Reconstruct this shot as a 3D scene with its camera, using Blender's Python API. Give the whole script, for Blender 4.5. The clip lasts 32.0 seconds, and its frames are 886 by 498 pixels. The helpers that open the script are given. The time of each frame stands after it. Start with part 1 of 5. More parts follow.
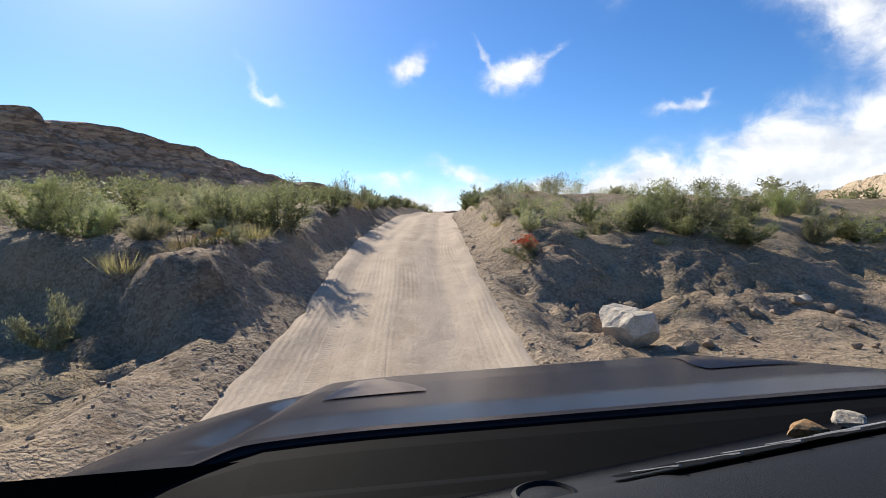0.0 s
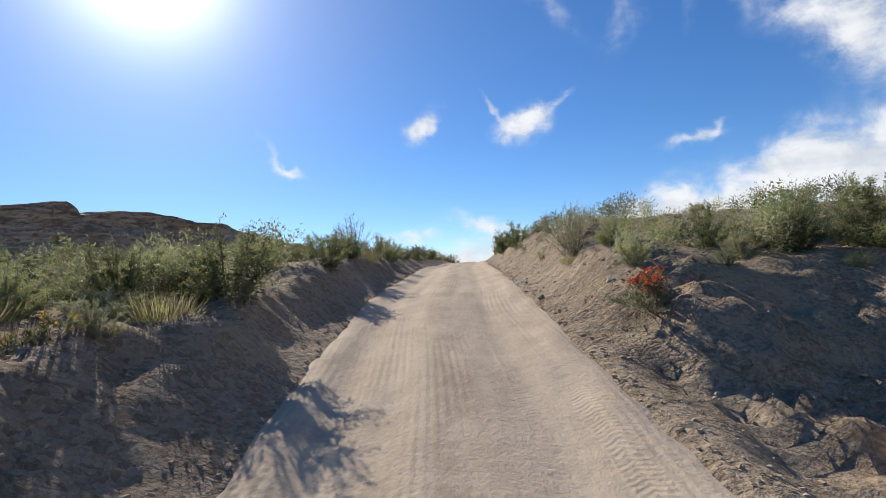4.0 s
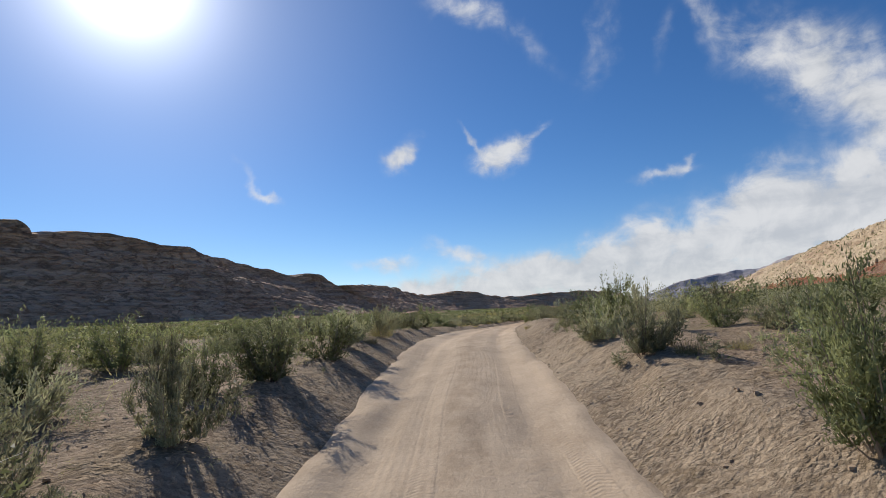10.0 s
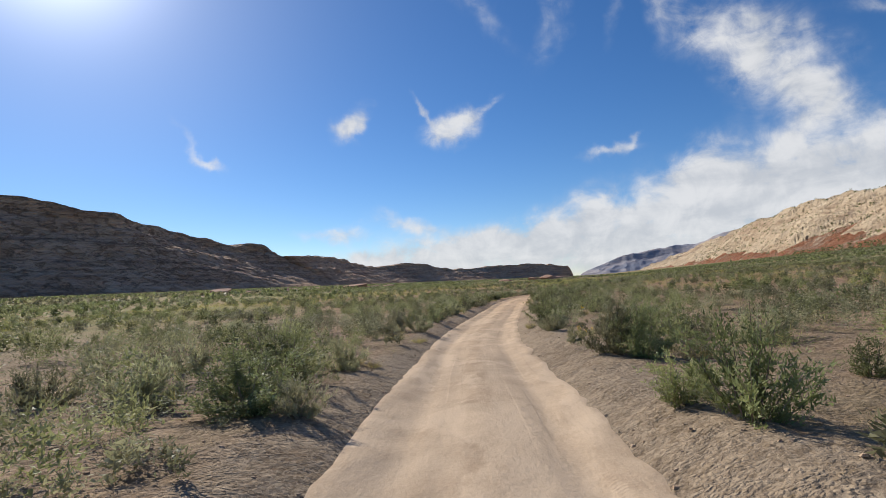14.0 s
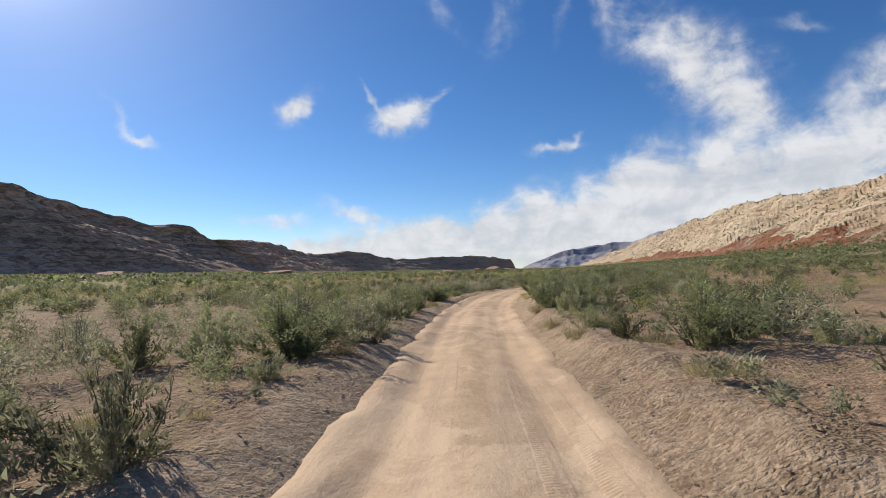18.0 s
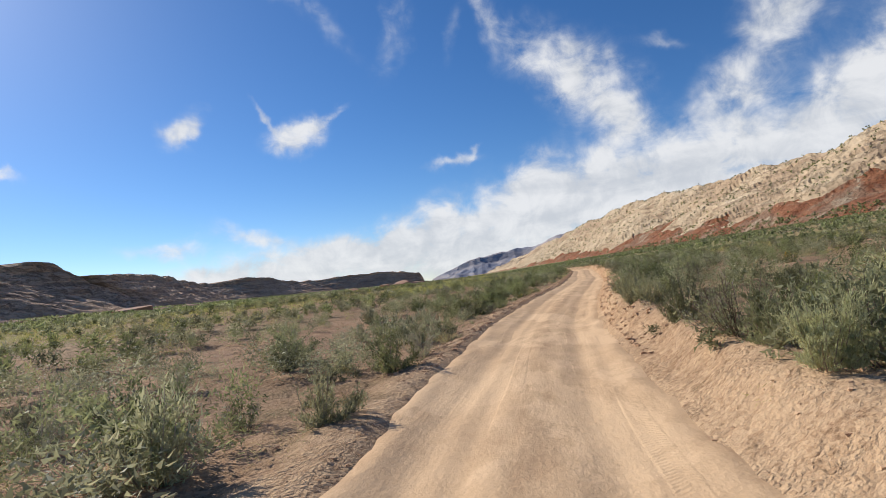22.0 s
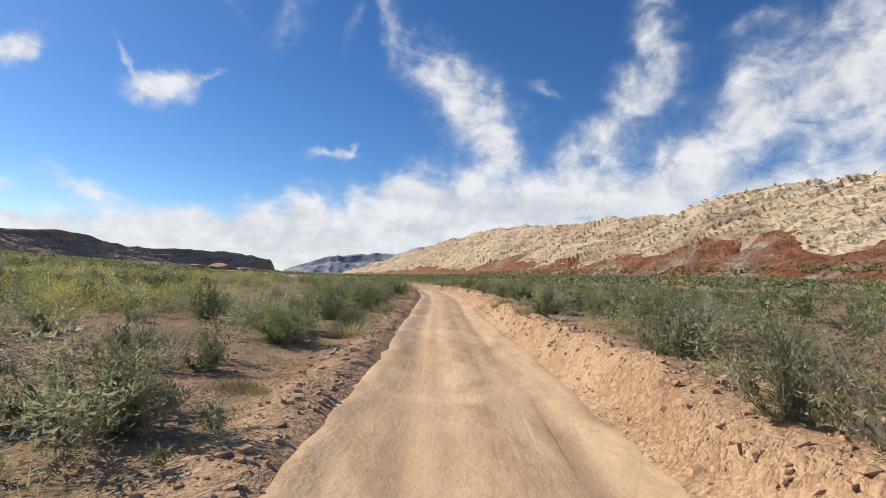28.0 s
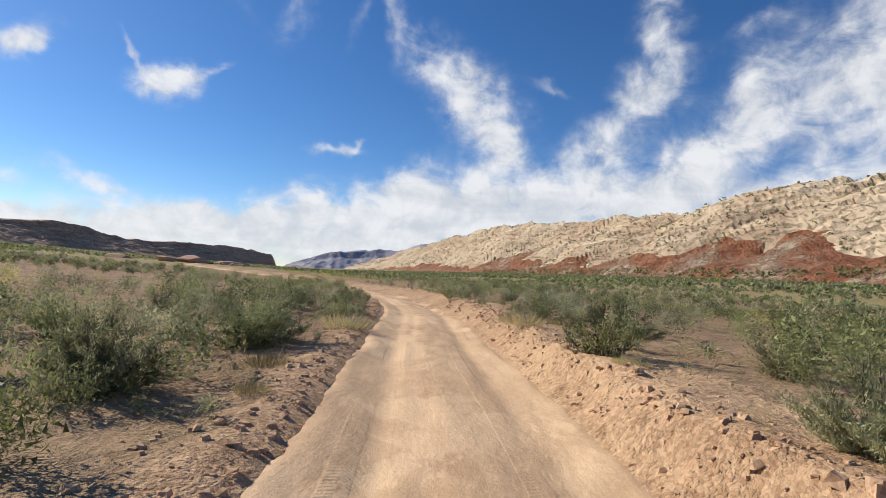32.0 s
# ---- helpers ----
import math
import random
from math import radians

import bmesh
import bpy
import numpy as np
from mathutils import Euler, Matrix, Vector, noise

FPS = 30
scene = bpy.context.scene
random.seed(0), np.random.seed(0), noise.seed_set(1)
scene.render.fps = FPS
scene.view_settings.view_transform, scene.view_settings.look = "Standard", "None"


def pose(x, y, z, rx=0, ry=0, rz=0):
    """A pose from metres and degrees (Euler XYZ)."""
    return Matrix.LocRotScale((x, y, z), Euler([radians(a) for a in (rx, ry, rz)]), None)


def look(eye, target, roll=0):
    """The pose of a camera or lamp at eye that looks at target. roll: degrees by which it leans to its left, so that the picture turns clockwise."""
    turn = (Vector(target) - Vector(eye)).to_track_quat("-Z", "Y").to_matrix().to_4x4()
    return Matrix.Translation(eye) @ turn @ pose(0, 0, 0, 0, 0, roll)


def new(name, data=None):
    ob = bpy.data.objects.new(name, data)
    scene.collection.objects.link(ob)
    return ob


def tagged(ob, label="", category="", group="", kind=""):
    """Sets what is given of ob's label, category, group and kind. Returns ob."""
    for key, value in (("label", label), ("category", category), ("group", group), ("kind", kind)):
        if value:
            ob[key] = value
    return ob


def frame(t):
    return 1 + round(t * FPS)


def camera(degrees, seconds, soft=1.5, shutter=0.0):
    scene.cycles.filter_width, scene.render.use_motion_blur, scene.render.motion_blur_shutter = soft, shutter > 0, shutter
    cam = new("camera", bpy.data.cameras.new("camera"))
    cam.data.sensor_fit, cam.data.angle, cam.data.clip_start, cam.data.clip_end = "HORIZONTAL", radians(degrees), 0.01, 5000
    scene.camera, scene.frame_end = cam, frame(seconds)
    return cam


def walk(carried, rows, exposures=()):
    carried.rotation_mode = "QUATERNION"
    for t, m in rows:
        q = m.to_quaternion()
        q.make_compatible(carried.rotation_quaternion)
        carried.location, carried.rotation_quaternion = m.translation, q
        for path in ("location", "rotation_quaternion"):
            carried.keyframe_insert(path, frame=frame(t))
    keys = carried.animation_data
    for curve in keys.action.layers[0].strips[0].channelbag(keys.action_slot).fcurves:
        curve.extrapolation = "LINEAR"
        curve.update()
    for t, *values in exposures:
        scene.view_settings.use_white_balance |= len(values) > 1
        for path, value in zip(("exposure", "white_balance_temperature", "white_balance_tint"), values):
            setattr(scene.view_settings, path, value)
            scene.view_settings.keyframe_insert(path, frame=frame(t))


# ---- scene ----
cam = camera(80.0, 32.0, soft=0.8)
# seconds, place, yaw, pitch, roll
PATH = [
    (0.0, 0.01, 0.00, 0.01, 10.42, -1.83, 1.33),
    (0.5, -0.11, 0.47, -0.06, 10.75, -2.39, 1.81),
    (1.0, -0.24, 0.97, -0.14, 10.96, -2.82, 1.04),
    (1.5, -0.36, 1.50, -0.20, 11.31, -3.04, -1.12),
    (2.0, -0.46, 1.86, -0.21, 11.83, -2.96, -1.43),
    (2.5, -0.55, 2.33, -0.25, 11.85, -3.05, -3.42),
    (3.0, -0.73, 2.87, -0.21, 12.43, -1.26, -3.20),
    (3.5, -0.90, 3.43, -0.13, 12.72, 1.32, -3.65),
    (4.0, -1.16, 4.23, -0.05, 13.06, 4.03, -3.95),
    (4.5, -1.43, 5.52, -0.04, 12.96, 6.58, -4.30),
    (5.0, -1.78, 6.97, 0.15, 12.93, 8.26, -4.51),
    (5.5, -2.21, 8.64, 0.47, 12.68, 8.56, -4.54),
    (6.0, -2.68, 10.54, 0.83, 12.29, 8.20, -4.44),
    (6.5, -3.18, 12.73, 1.17, 11.83, 7.91, -4.27),
    (7.0, -3.68, 15.25, 1.41, 11.10, 8.03, -4.03),
    (7.5, -4.21, 17.96, 1.64, 10.93, 7.88, -3.90),
    (8.0, -4.72, 20.70, 1.83, 10.89, 7.78, -3.83),
    (8.5, -5.29, 23.40, 2.06, 10.73, 7.59, -3.50),
    (9.0, -5.74, 25.84, 2.24, 10.63, 7.38, -3.26),
    (9.5, -6.11, 28.06, 2.38, 10.46, 7.17, -3.19),
    (10.0, -6.46, 30.22, 2.49, 10.32, 6.93, -3.14),
    (10.5, -6.86, 32.53, 2.60, 10.16, 6.67, -3.02),
    (11.0, -7.23, 34.86, 2.68, 9.99, 6.36, -2.93),
    (11.5, -7.61, 37.32, 2.80, 9.80, 5.98, -2.96),
    (12.0, -7.97, 40.02, 3.05, 9.14, 5.35, -2.79),
    (12.5, -8.34, 42.98, 3.21, 8.53, 4.86, -2.73),
    (13.0, -8.70, 46.24, 3.25, 7.70, 4.38, -2.85),
    (13.5, -9.01, 49.78, 3.21, 6.42, 3.96, -2.93),
    (14.0, -9.21, 53.55, 3.14, 5.07, 3.64, -2.88),
    (14.5, -9.33, 57.49, 3.08, 3.66, 3.38, -2.74),
    (15.0, -9.50, 61.51, 2.97, 2.37, 3.14, -2.57),
    (15.5, -9.67, 65.62, 2.85, 1.31, 2.96, -2.32),
    (16.0, -9.76, 69.84, 2.72, 0.50, 2.83, -2.06),
    (16.5, -9.72, 74.17, 2.59, -0.00, 2.72, -1.85),
    (17.0, -9.47, 78.63, 2.55, -0.34, 2.62, -1.66),
    (17.5, -9.20, 83.20, 2.47, -0.67, 2.52, -1.52),
    (18.0, -8.93, 87.87, 2.40, -0.95, 2.42, -1.35),
    (18.5, -8.62, 92.53, 2.34, -1.24, 2.32, -1.22),
    (19.0, -8.36, 97.04, 2.26, -1.62, 2.26, -1.12),
    (19.5, -8.02, 101.55, 2.21, -2.32, 2.31, -1.07),
    (20.0, -7.63, 106.08, 2.19, -3.48, 2.51, -1.70),
    (20.5, -7.06, 110.55, 2.23, -4.83, 2.72, -2.85),
    (21.0, -6.36, 114.97, 2.25, -6.50, 3.03, -4.09),
    (21.5, -5.48, 119.35, 2.27, -8.53, 3.41, -5.44),
    (22.0, -4.44, 123.81, 2.28, -11.05, 3.40, -6.05),
    (22.5, -3.11, 128.23, 2.25, -13.90, 3.35, -6.01),
    (23.0, -1.48, 132.47, 2.23, -17.05, 3.16, -5.45),
    (23.5, 0.28, 136.51, 2.20, -20.03, 3.16, -3.87),
    (24.0, 2.15, 140.31, 2.22, -22.36, 3.24, -1.79),
    (24.5, 3.99, 143.96, 2.26, -23.85, 3.41, 0.18),
    (25.0, 5.67, 147.37, 2.33, -24.57, 3.59, 1.51),
    (25.5, 7.40, 150.78, 2.39, -25.22, 3.67, 2.58),
    (26.0, 9.19, 154.26, 2.43, -25.71, 3.75, 3.41),
    (26.5, 11.04, 157.80, 2.46, -25.90, 3.75, 3.67),
    (27.0, 12.93, 161.43, 2.49, -25.92, 3.70, 3.63),
    (27.5, 14.83, 165.16, 2.53, -25.93, 3.61, 3.57),
    (28.0, 16.73, 169.02, 2.61, -25.93, 3.54, 3.56),
    (28.5, 18.60, 172.84, 2.69, -26.00, 3.42, 3.59),
    (29.0, 20.50, 176.71, 2.73, -25.96, 3.37, 3.89),
    (29.5, 22.38, 180.70, 2.70, -25.99, 3.50, 4.59),
    (30.0, 24.26, 184.72, 2.76, -25.94, 3.49, 4.83),
    (30.5, 26.15, 188.73, 2.81, -25.92, 3.51, 4.92),
    (31.0, 28.06, 192.78, 2.91, -25.89, 3.36, 4.85),
    (31.5, 29.98, 196.77, 2.99, -25.86, 3.33, 4.86),
    (32.0, 31.89, 200.77, 3.09, -25.63, 3.25, 4.43),
]
walk(cam, [(t, pose(x, y, z, 90 + p, 0, w) @ pose(0, 0, 0, 0, 0, r)) for t, x, y, z, w, p, r in PATH],
     exposures=[(0, 0.46), (2.5, 0.46), (4.5, 0.1), (7, -0.14), (11, -0.16), (14, -0.08), (19, 0.0), (26, 0.08), (32, 0.1)])

# ---- sky and sun ----
SUN_AZ, SUN_EL = -42.0, 31.8
sun_dir = Vector((math.sin(radians(SUN_AZ)) * math.cos(radians(SUN_EL)), math.cos(radians(SUN_AZ)) * math.cos(radians(SUN_EL)), math.sin(radians(SUN_EL))))
sun = new("sun", bpy.data.lights.new("sun", "SUN"))
sun.data.energy, sun.data.angle, sun.data.color = 5.0, radians(0.55), (1.0, 0.93, 0.82)
sun.matrix_world = look(sun_dir * 50, (0, 0, 0))


class Nodes:
    """Short calls to build a node tree."""

    def __init__(self, tree):
        self.tree = tree

    def add(self, kind, inputs=None, **settings):
        node = self.tree.nodes.new(kind)
        for key, value in settings.items():
            setattr(node, key, value)
        for key, value in (inputs or {}).items():
            self.put(node.inputs[key], value)
        return node

    def put(self, socket, value):
        if isinstance(value, bpy.types.NodeSocket):
            self.tree.links.new(value, socket)
        else:
            socket.default_value = value

    def math(self, op, a, b=0.0, c=0.0, clamp=False):
        node = self.tree.nodes.new("ShaderNodeMath")
        node.operation, node.use_clamp = op, clamp
        for n, v in enumerate((a, b, c)):
            self.put(node.inputs[n], v)
        return node.outputs[0]

    def mix(self, fac, a, b):
        node = self.tree.nodes.new("ShaderNodeMix")
        node.data_type = "RGBA"
        self.put(node.inputs[0], fac)
        self.put(node.inputs[6], a)
        self.put(node.inputs[7], b)
        return node.outputs[2]

    def ramp(self, fac, lo, hi):
        node = self.add("ShaderNodeMapRange", {0: fac, 1: lo, 2: hi}, interpolation_type="SMOOTHSTEP")
        return node.outputs[0]

    def noise(self, vec, scale, detail=4.0, rough=0.55, distort=0.0):
        ins = {"Scale": scale, "Detail": detail, "Roughness": rough, "Distortion": distort}
        if vec is not None:
            ins["Vector"] = vec
        return self.add("ShaderNodeTexNoise", ins).outputs[0]


world = bpy.data.worlds.new("sky")
scene.world = world
world.use_nodes = True
world.node_tree.nodes.clear()
k = Nodes(world.node_tree)
sky = k.add("ShaderNodeTexSky", sky_type="NISHITA", sun_disc=False, sun_elevation=radians(SUN_EL), sun_rotation=radians(SUN_AZ), altitude=1500, air_density=1.0, dust_density=0.15, ozone_density=4.0)
way = k.add("ShaderNodeTexCoord").outputs["Generated"]
xyz = k.add("ShaderNodeSeparateXYZ", {0: way})
wx, wy, wz = xyz.outputs
azim = k.math("MULTIPLY", k.math("ARCTAN2", wx, wy), 57.2958)
elev = k.math("MULTIPLY", k.math("ARCSINE", wz), 57.2958)
# ragged edges for the clouds: the picture of the sky is bent at three sizes
plane = k.add("ShaderNodeCombineXYZ", {0: azim, 1: elev, 2: 0.0}).outputs[0]


def warp(at, scale, amount, detail=3):
    moved = k.add("ShaderNodeVectorMath", {0: plane, 1: at}, operation="ADD").outputs[0]
    return k.math("MULTIPLY", k.math("SUBTRACT", k.noise(moved, scale, detail, 0.55), 0.5), amount)


az_w = k.math("ADD", azim, k.math("ADD", warp((7, 3, 0), 0.13, 6.0), warp((11, 53, 0), 0.6, 2.0, 5)))
el_w = k.math("ADD", elev, k.math("ADD", warp((31, 17, 0), 0.13, 4.5), warp((71, 29, 0), 0.6, 1.8, 5)))


def cloud(az, el, ra, re, tilt, strength, curl=0.0):
    """A soft patch of cloud round a bearing and a height in degrees, with its long axis turned by tilt and bent by curl."""
    c, s = math.cos(radians(tilt)), math.sin(radians(tilt))
    da, de = k.math("SUBTRACT", az_w, az), k.math("SUBTRACT", el_w, el)
    u = k.math("ADD", k.math("MULTIPLY", da, c / ra), k.math("MULTIPLY", de, s / ra))
    v = k.math("ADD", k.math("MULTIPLY", da, -s / re), k.math("MULTIPLY", de, c / re))
    u2 = k.math("MULTIPLY", u, u)
    if curl:
        v = k.math("MULTIPLY_ADD", u2, curl, v)
    r2 = k.math("MULTIPLY_ADD", v, v, u2)
    return k.math("MULTIPLY", k.math("POWER", 2.718, k.math("MULTIPLY", r2, -1.3)), strength)


CLOUDS = [  # bearing, height, half length, half width, tilt, strength, curl
    (27.6, 19.0, 5.2, 3.9, -48, 1.2, 0),
    (31.5, 14.8, 4.0, 3.0, -58, 1.0, 0),
    (22.0, 23.0, 5.0, 2.4, -50, 0.52, 0),
    (18.5, 27.5, 5.5, 1.6, -78, 0.55, 0.3),
    (14.0, 25.5, 3.5, 1.2, 65, 0.3, 0),
    (46.5, 21.0, 5.5, 3.4, 80, 1.0, 0),
    (42.0, 15.0, 4.5, 3.0, 62, 0.95, 0),
    (46.5, 27.5, 4.5, 2.4, 85, 0.55, 0),
    (35.5, 20.5, 3.0, 0.9, -25, 0.42, 0),
    (55.5, 18.0, 6.0, 3.6, 55, 1.1, 0),
    (51.5, 13.0, 5.0, 2.2, 30, 0.95, 0),
    (64.0, 19.0, 7.0, 5.0, 60, 1.1, 0),
    (56.0, 25.0, 4.0, 1.0, 20, 0.4, 0),
    (76, 20.0, 12, 9, 10, 1.1, 0),
    (22.0, 6.2, 17, 4.1, 12, 1.6, 0),
    (40.0, 8.0, 15, 4.2, 4, 1.6, 0),
    (60.0, 8.5, 16, 4.0, 0, 1.3, 0),
    (21.5, 10.6, 3.6, 1.6, 40, 0.8, 0),
    (29.5, 10.8, 3.2, 1.5, 60, 0.85, 0),
    (4.0, 4.0, 14, 2.4, 10, 1.5, 0),
    (-9.0, 2.4, 14, 1.9, 6, 1.25, 0),
    (30.0, 2.0, 40, 2.4, 0, 1.3, 0),
    (-8.5, 6.2, 4.8, 1.1, -10, 0.75, -0.2),
    (-16.5, 5.7, 4.6, 0.9, -8, 0.65, 0),
    (-3.6, 16.9, 3.2, 1.7, 8, 1.1, 0),
    (-6.2, 18.6, 2.3, 0.55, -52, 0.85, 0.25),
    (-0.4, 18.0, 3.2, 0.6, 22, 0.7, 0),
    (-3.4, 15.6, 2.6, 1.0, -10, 0.35, 0),
    (-13.9, 17.6, 2.4, 1.4, 48, 1.1, 0),
    (-14.2, 16.0, 0.8, 1.4, 0, 0.4, 0),
    (13.2, 12.4, 3.1, 0.8, 6, 0.8, 0.2),
    (15.8, 13.4, 1.4, 0.5, 50, 0.55, 0),
    (-28.4, 12.7, 2.0, 0.6, -25, 0.75, 0),
    (-30.6, 14.6, 2.8, 0.7, -58, 0.42, 0),
    (8.0, 26.5, 6.0, 1.5, 68, 0.36, 0.3),
    (0.5, 27.5, 7.0, 1.6, -38, 0.3, 0.4),
    (-6.5, 31.5, 6.0, 1.6, -18, 0.6, 0.3),
]
cover = 0.0
for row in CLOUDS:
    cover = k.math("SUBTRACT", k.math("ADD", cover, cloud(*row)), k.math("MULTIPLY", k.math("MULTIPLY", cover, cloud(*row)), 0.55))
lean = k.add("ShaderNodeMapping", {0: plane, 2: (0, 0, radians(48)), 3: (0.21, 0.33, 1.0)}).outputs[0]
fibres = k.noise(lean, 1.0, 8, 0.62, 0.9)
puffs = k.noise(plane, 0.3, 7, 0.6, 0.4)
bands = k.noise(k.add("ShaderNodeMapping", {0: plane, 3: (0.09, 0.42, 1.0)}).outputs[0], 1.0, 4, 0.5, 0.6)
torn = k.math("ADD", k.math("MULTIPLY", fibres, 1.15), k.math("MULTIPLY", puffs, 1.05))
body = k.math("MULTIPLY", cover, k.math("SUBTRACT", torn, 0.12))
body = k.math("ADD", body, k.math("MULTIPLY", k.math("SUBTRACT", torn, 1.1), k.math("MULTIPLY", k.ramp(cover, 0.05, 0.5), 0.45)))
cover = k.ramp(body, 0.06, 1.25)
shade = k.math("ADD", k.math("MULTIPLY", bands, 0.4), k.math("MULTIPLY", puffs, 0.6))
white = k.mix(k.ramp(shade, 0.36, 0.62), (5.9, 6.2, 6.7, 1), (8.1, 8.2, 8.4, 1))
blue = k.add("ShaderNodeHueSaturation", {"Hue": 0.505, "Saturation": 1.2, "Value": 1.1, "Color": sky.outputs[0]}).outputs[0]
sky_now = k.mix(k.math("MULTIPLY", cover, 0.95), blue, white)
# brighter air round the sun
near_sun = k.math("MAXIMUM", k.add("ShaderNodeVectorMath", {0: way, 1: sun_dir}, operation="DOT_PRODUCT").outputs["Value"], 0.0)
halo = 0.0
for power, amount in ((7.0, 0.6), (28.0, 2.4), (160.0, 11.0), (900.0, 40.0)):
    halo = k.math("MULTIPLY_ADD", k.math("POWER", near_sun, power), amount, halo)
glow = k.add("ShaderNodeVectorMath", {0: (1.0, 0.985, 0.96), 3: halo}, operation="SCALE").outputs[0]
total = k.add("ShaderNodeVectorMath", {0: sky_now, 1: glow}, operation="ADD").outputs[0]
back = k.add("ShaderNodeBackground", {0: total, 1: 0.1})
k.tree.links.new(back.outputs[0], k.add("ShaderNodeOutputWorld").inputs[0])

# ---- materials ----
def material(name):
    m = bpy.data.materials.new(name)
    m.use_nodes = True
    m.node_tree.nodes.clear()
    n = Nodes(m.node_tree)
    bsdf = n.add("ShaderNodeBsdfPrincipled")
    n.tree.links.new(bsdf.outputs[0], n.add("ShaderNodeOutputMaterial").inputs[0])
    return m, n, bsdf


def place_of(n):
    return n.add("ShaderNodeTexCoord").outputs["Object"]


def bump(n, bsdf, height, strength, distance):
    b = n.add("ShaderNodeBump", {"Strength": strength, "Distance": distance, "Height": height})
    n.tree.links.new(b.outputs[0], bsdf.inputs["Normal"])


def soil(name, start, end, green=None, green_amount=0.0, rough_bump=0.04, ruts=False):
    """Dry earth: greyer where the clip's road begins, redder further up the valley. start and end: dark and light colour."""
    m, n, bsdf = material(name)
    p = place_of(n)
    big, mid, fine = n.noise(p, 0.25, 3), n.noise(p, 2.3, 5, 0.6), n.noise(p, 24.0, 4, 0.7)
    mixf = n.math("ADD", n.math("MULTIPLY", big, 0.4), n.math("ADD", n.math("MULTIPLY", mid, 0.38), n.math("MULTIPLY", fine, 0.38)))
    height = n.math("ADD", n.math("MULTIPLY", n.noise(p, 9.0, 6, 0.7), 0.7), n.math("MULTIPLY", fine, 0.3))
    cells = n.add("ShaderNodeTexVoronoi", {"Vector": n.add("ShaderNodeVectorMath", {0: p, 1: n.add("ShaderNodeVectorMath", {0: n.add("ShaderNodeTexNoise", {"Vector": p, "Scale": 9.0, "Detail": 3.0}).outputs[1], 3: 0.12}, operation="SCALE").outputs[0]}, operation="ADD").outputs[0], "Scale": 21.0, "Randomness": 1.0})
    crumbs = n.ramp(cells.outputs["Distance"], 0.75, 0.1)
    if not ruts:
        height = n.math("ADD", height, n.math("MULTIPLY", n.math("MULTIPLY", crumbs, n.ramp(n.noise(p, 1.1, 3), 0.4, 0.65)), 0.3))
        mixf = n.math("ADD", mixf, n.math("MULTIPLY", n.math("SUBTRACT", n.add("ShaderNodeSeparateColor", {0: cells.outputs["Color"]}).outputs[0], 0.5), 0.22))
    if ruts:
        uv = n.add("ShaderNodeUVMap").outputs[0]
        lines = n.noise(n.add("ShaderNodeMapping", {0: uv, 3: (2.4, 0.16, 1.0)}).outputs[0], 1.0, 5, 0.7, 0.3)
        print_ = n.noise(n.add("ShaderNodeMapping", {0: uv, 3: (1.6, 0.9, 1.0)}).outputs[0], 1.0, 6, 0.68)
        mixf = n.math("ADD", n.math("MULTIPLY", mixf, 0.72), n.math("ADD", n.math("MULTIPLY", lines, 0.04), n.math("MULTIPLY", print_, 0.36)))
        height = n.math("ADD", n.math("MULTIPLY", height, 0.45), n.math("ADD", n.math("MULTIPLY", lines, 0.15), n.math("MULTIPLY", print_, 0.9)))
        # tyre treads pressed into the soft lanes
        across, down, _ = n.add("ShaderNodeSeparateXYZ", {0: uv}).outputs
        bend = n.math("MULTIPLY", n.math("SUBTRACT", n.noise(n.add("ShaderNodeMapping", {0: uv, 3: (0.0, 0.06, 1.0)}).outputs[0], 1.0, 2), 0.5), 0.9)
        comb = n.math("SINE", n.math("MULTIPLY", n.math("SUBTRACT", across, bend), 78.0))
        kept = n.ramp(n.noise(n.add("ShaderNodeMapping", {0: uv, 3: (1.1, 0.12, 1.0)}).outputs[0], 1.0, 3), 0.48, 0.62)
        groove = n.math("MULTIPLY", n.math("MULTIPLY", comb, kept), n.math("MULTIPLY_ADD", n.ramp(down, 75.0, 40.0), 0.04, 0.008))
        height = n.math("ADD", height, groove)
        mixf = n.math("ADD", mixf, n.math("MULTIPLY", groove, 0.5))
        for lane in (-0.95, -0.35, 0.62, 1.05):
            off = n.math("ABSOLUTE", n.math("SUBTRACT", n.math("SUBTRACT", across, bend), lane))
            worn = n.ramp(n.noise(n.add("ShaderNodeMapping", {0: uv, 1: (lane * 9, 0, 0), 3: (0.6, 0.22, 1.0)}).outputs[0], 1.0, 3), 0.46, 0.6)
            bars = n.math("SINE", n.math("ADD", n.math("MULTIPLY", down, 105.0), n.math("MULTIPLY", off, 60.0)))
            tread = n.math("MULTIPLY", n.math("MULTIPLY", n.ramp(off, 0.13, 0.10), worn), n.math("SUBTRACT", n.math("MULTIPLY", bars, 0.035), 0.10))
            height = n.math("ADD", height, tread)
            mixf = n.math("ADD", mixf, n.math("MULTIPLY", tread, 0.12))
        plates = n.ramp(n.noise(n.add("ShaderNodeMapping", {0: uv, 3: (0.55, 0.3, 1.0)}).outputs[0], 1.0, 6, 0.66, 0.6), 0.52, 0.57)
        mixf = n.math("ADD", mixf, n.math("MULTIPLY", n.math("MULTIPLY", plates, n.ramp(down, 40.0, 110.0)), 0.17))
        crown = n.ramp(n.math("ABSOLUTE", n.math("SUBTRACT", across, bend)), 0.30, 0.12)
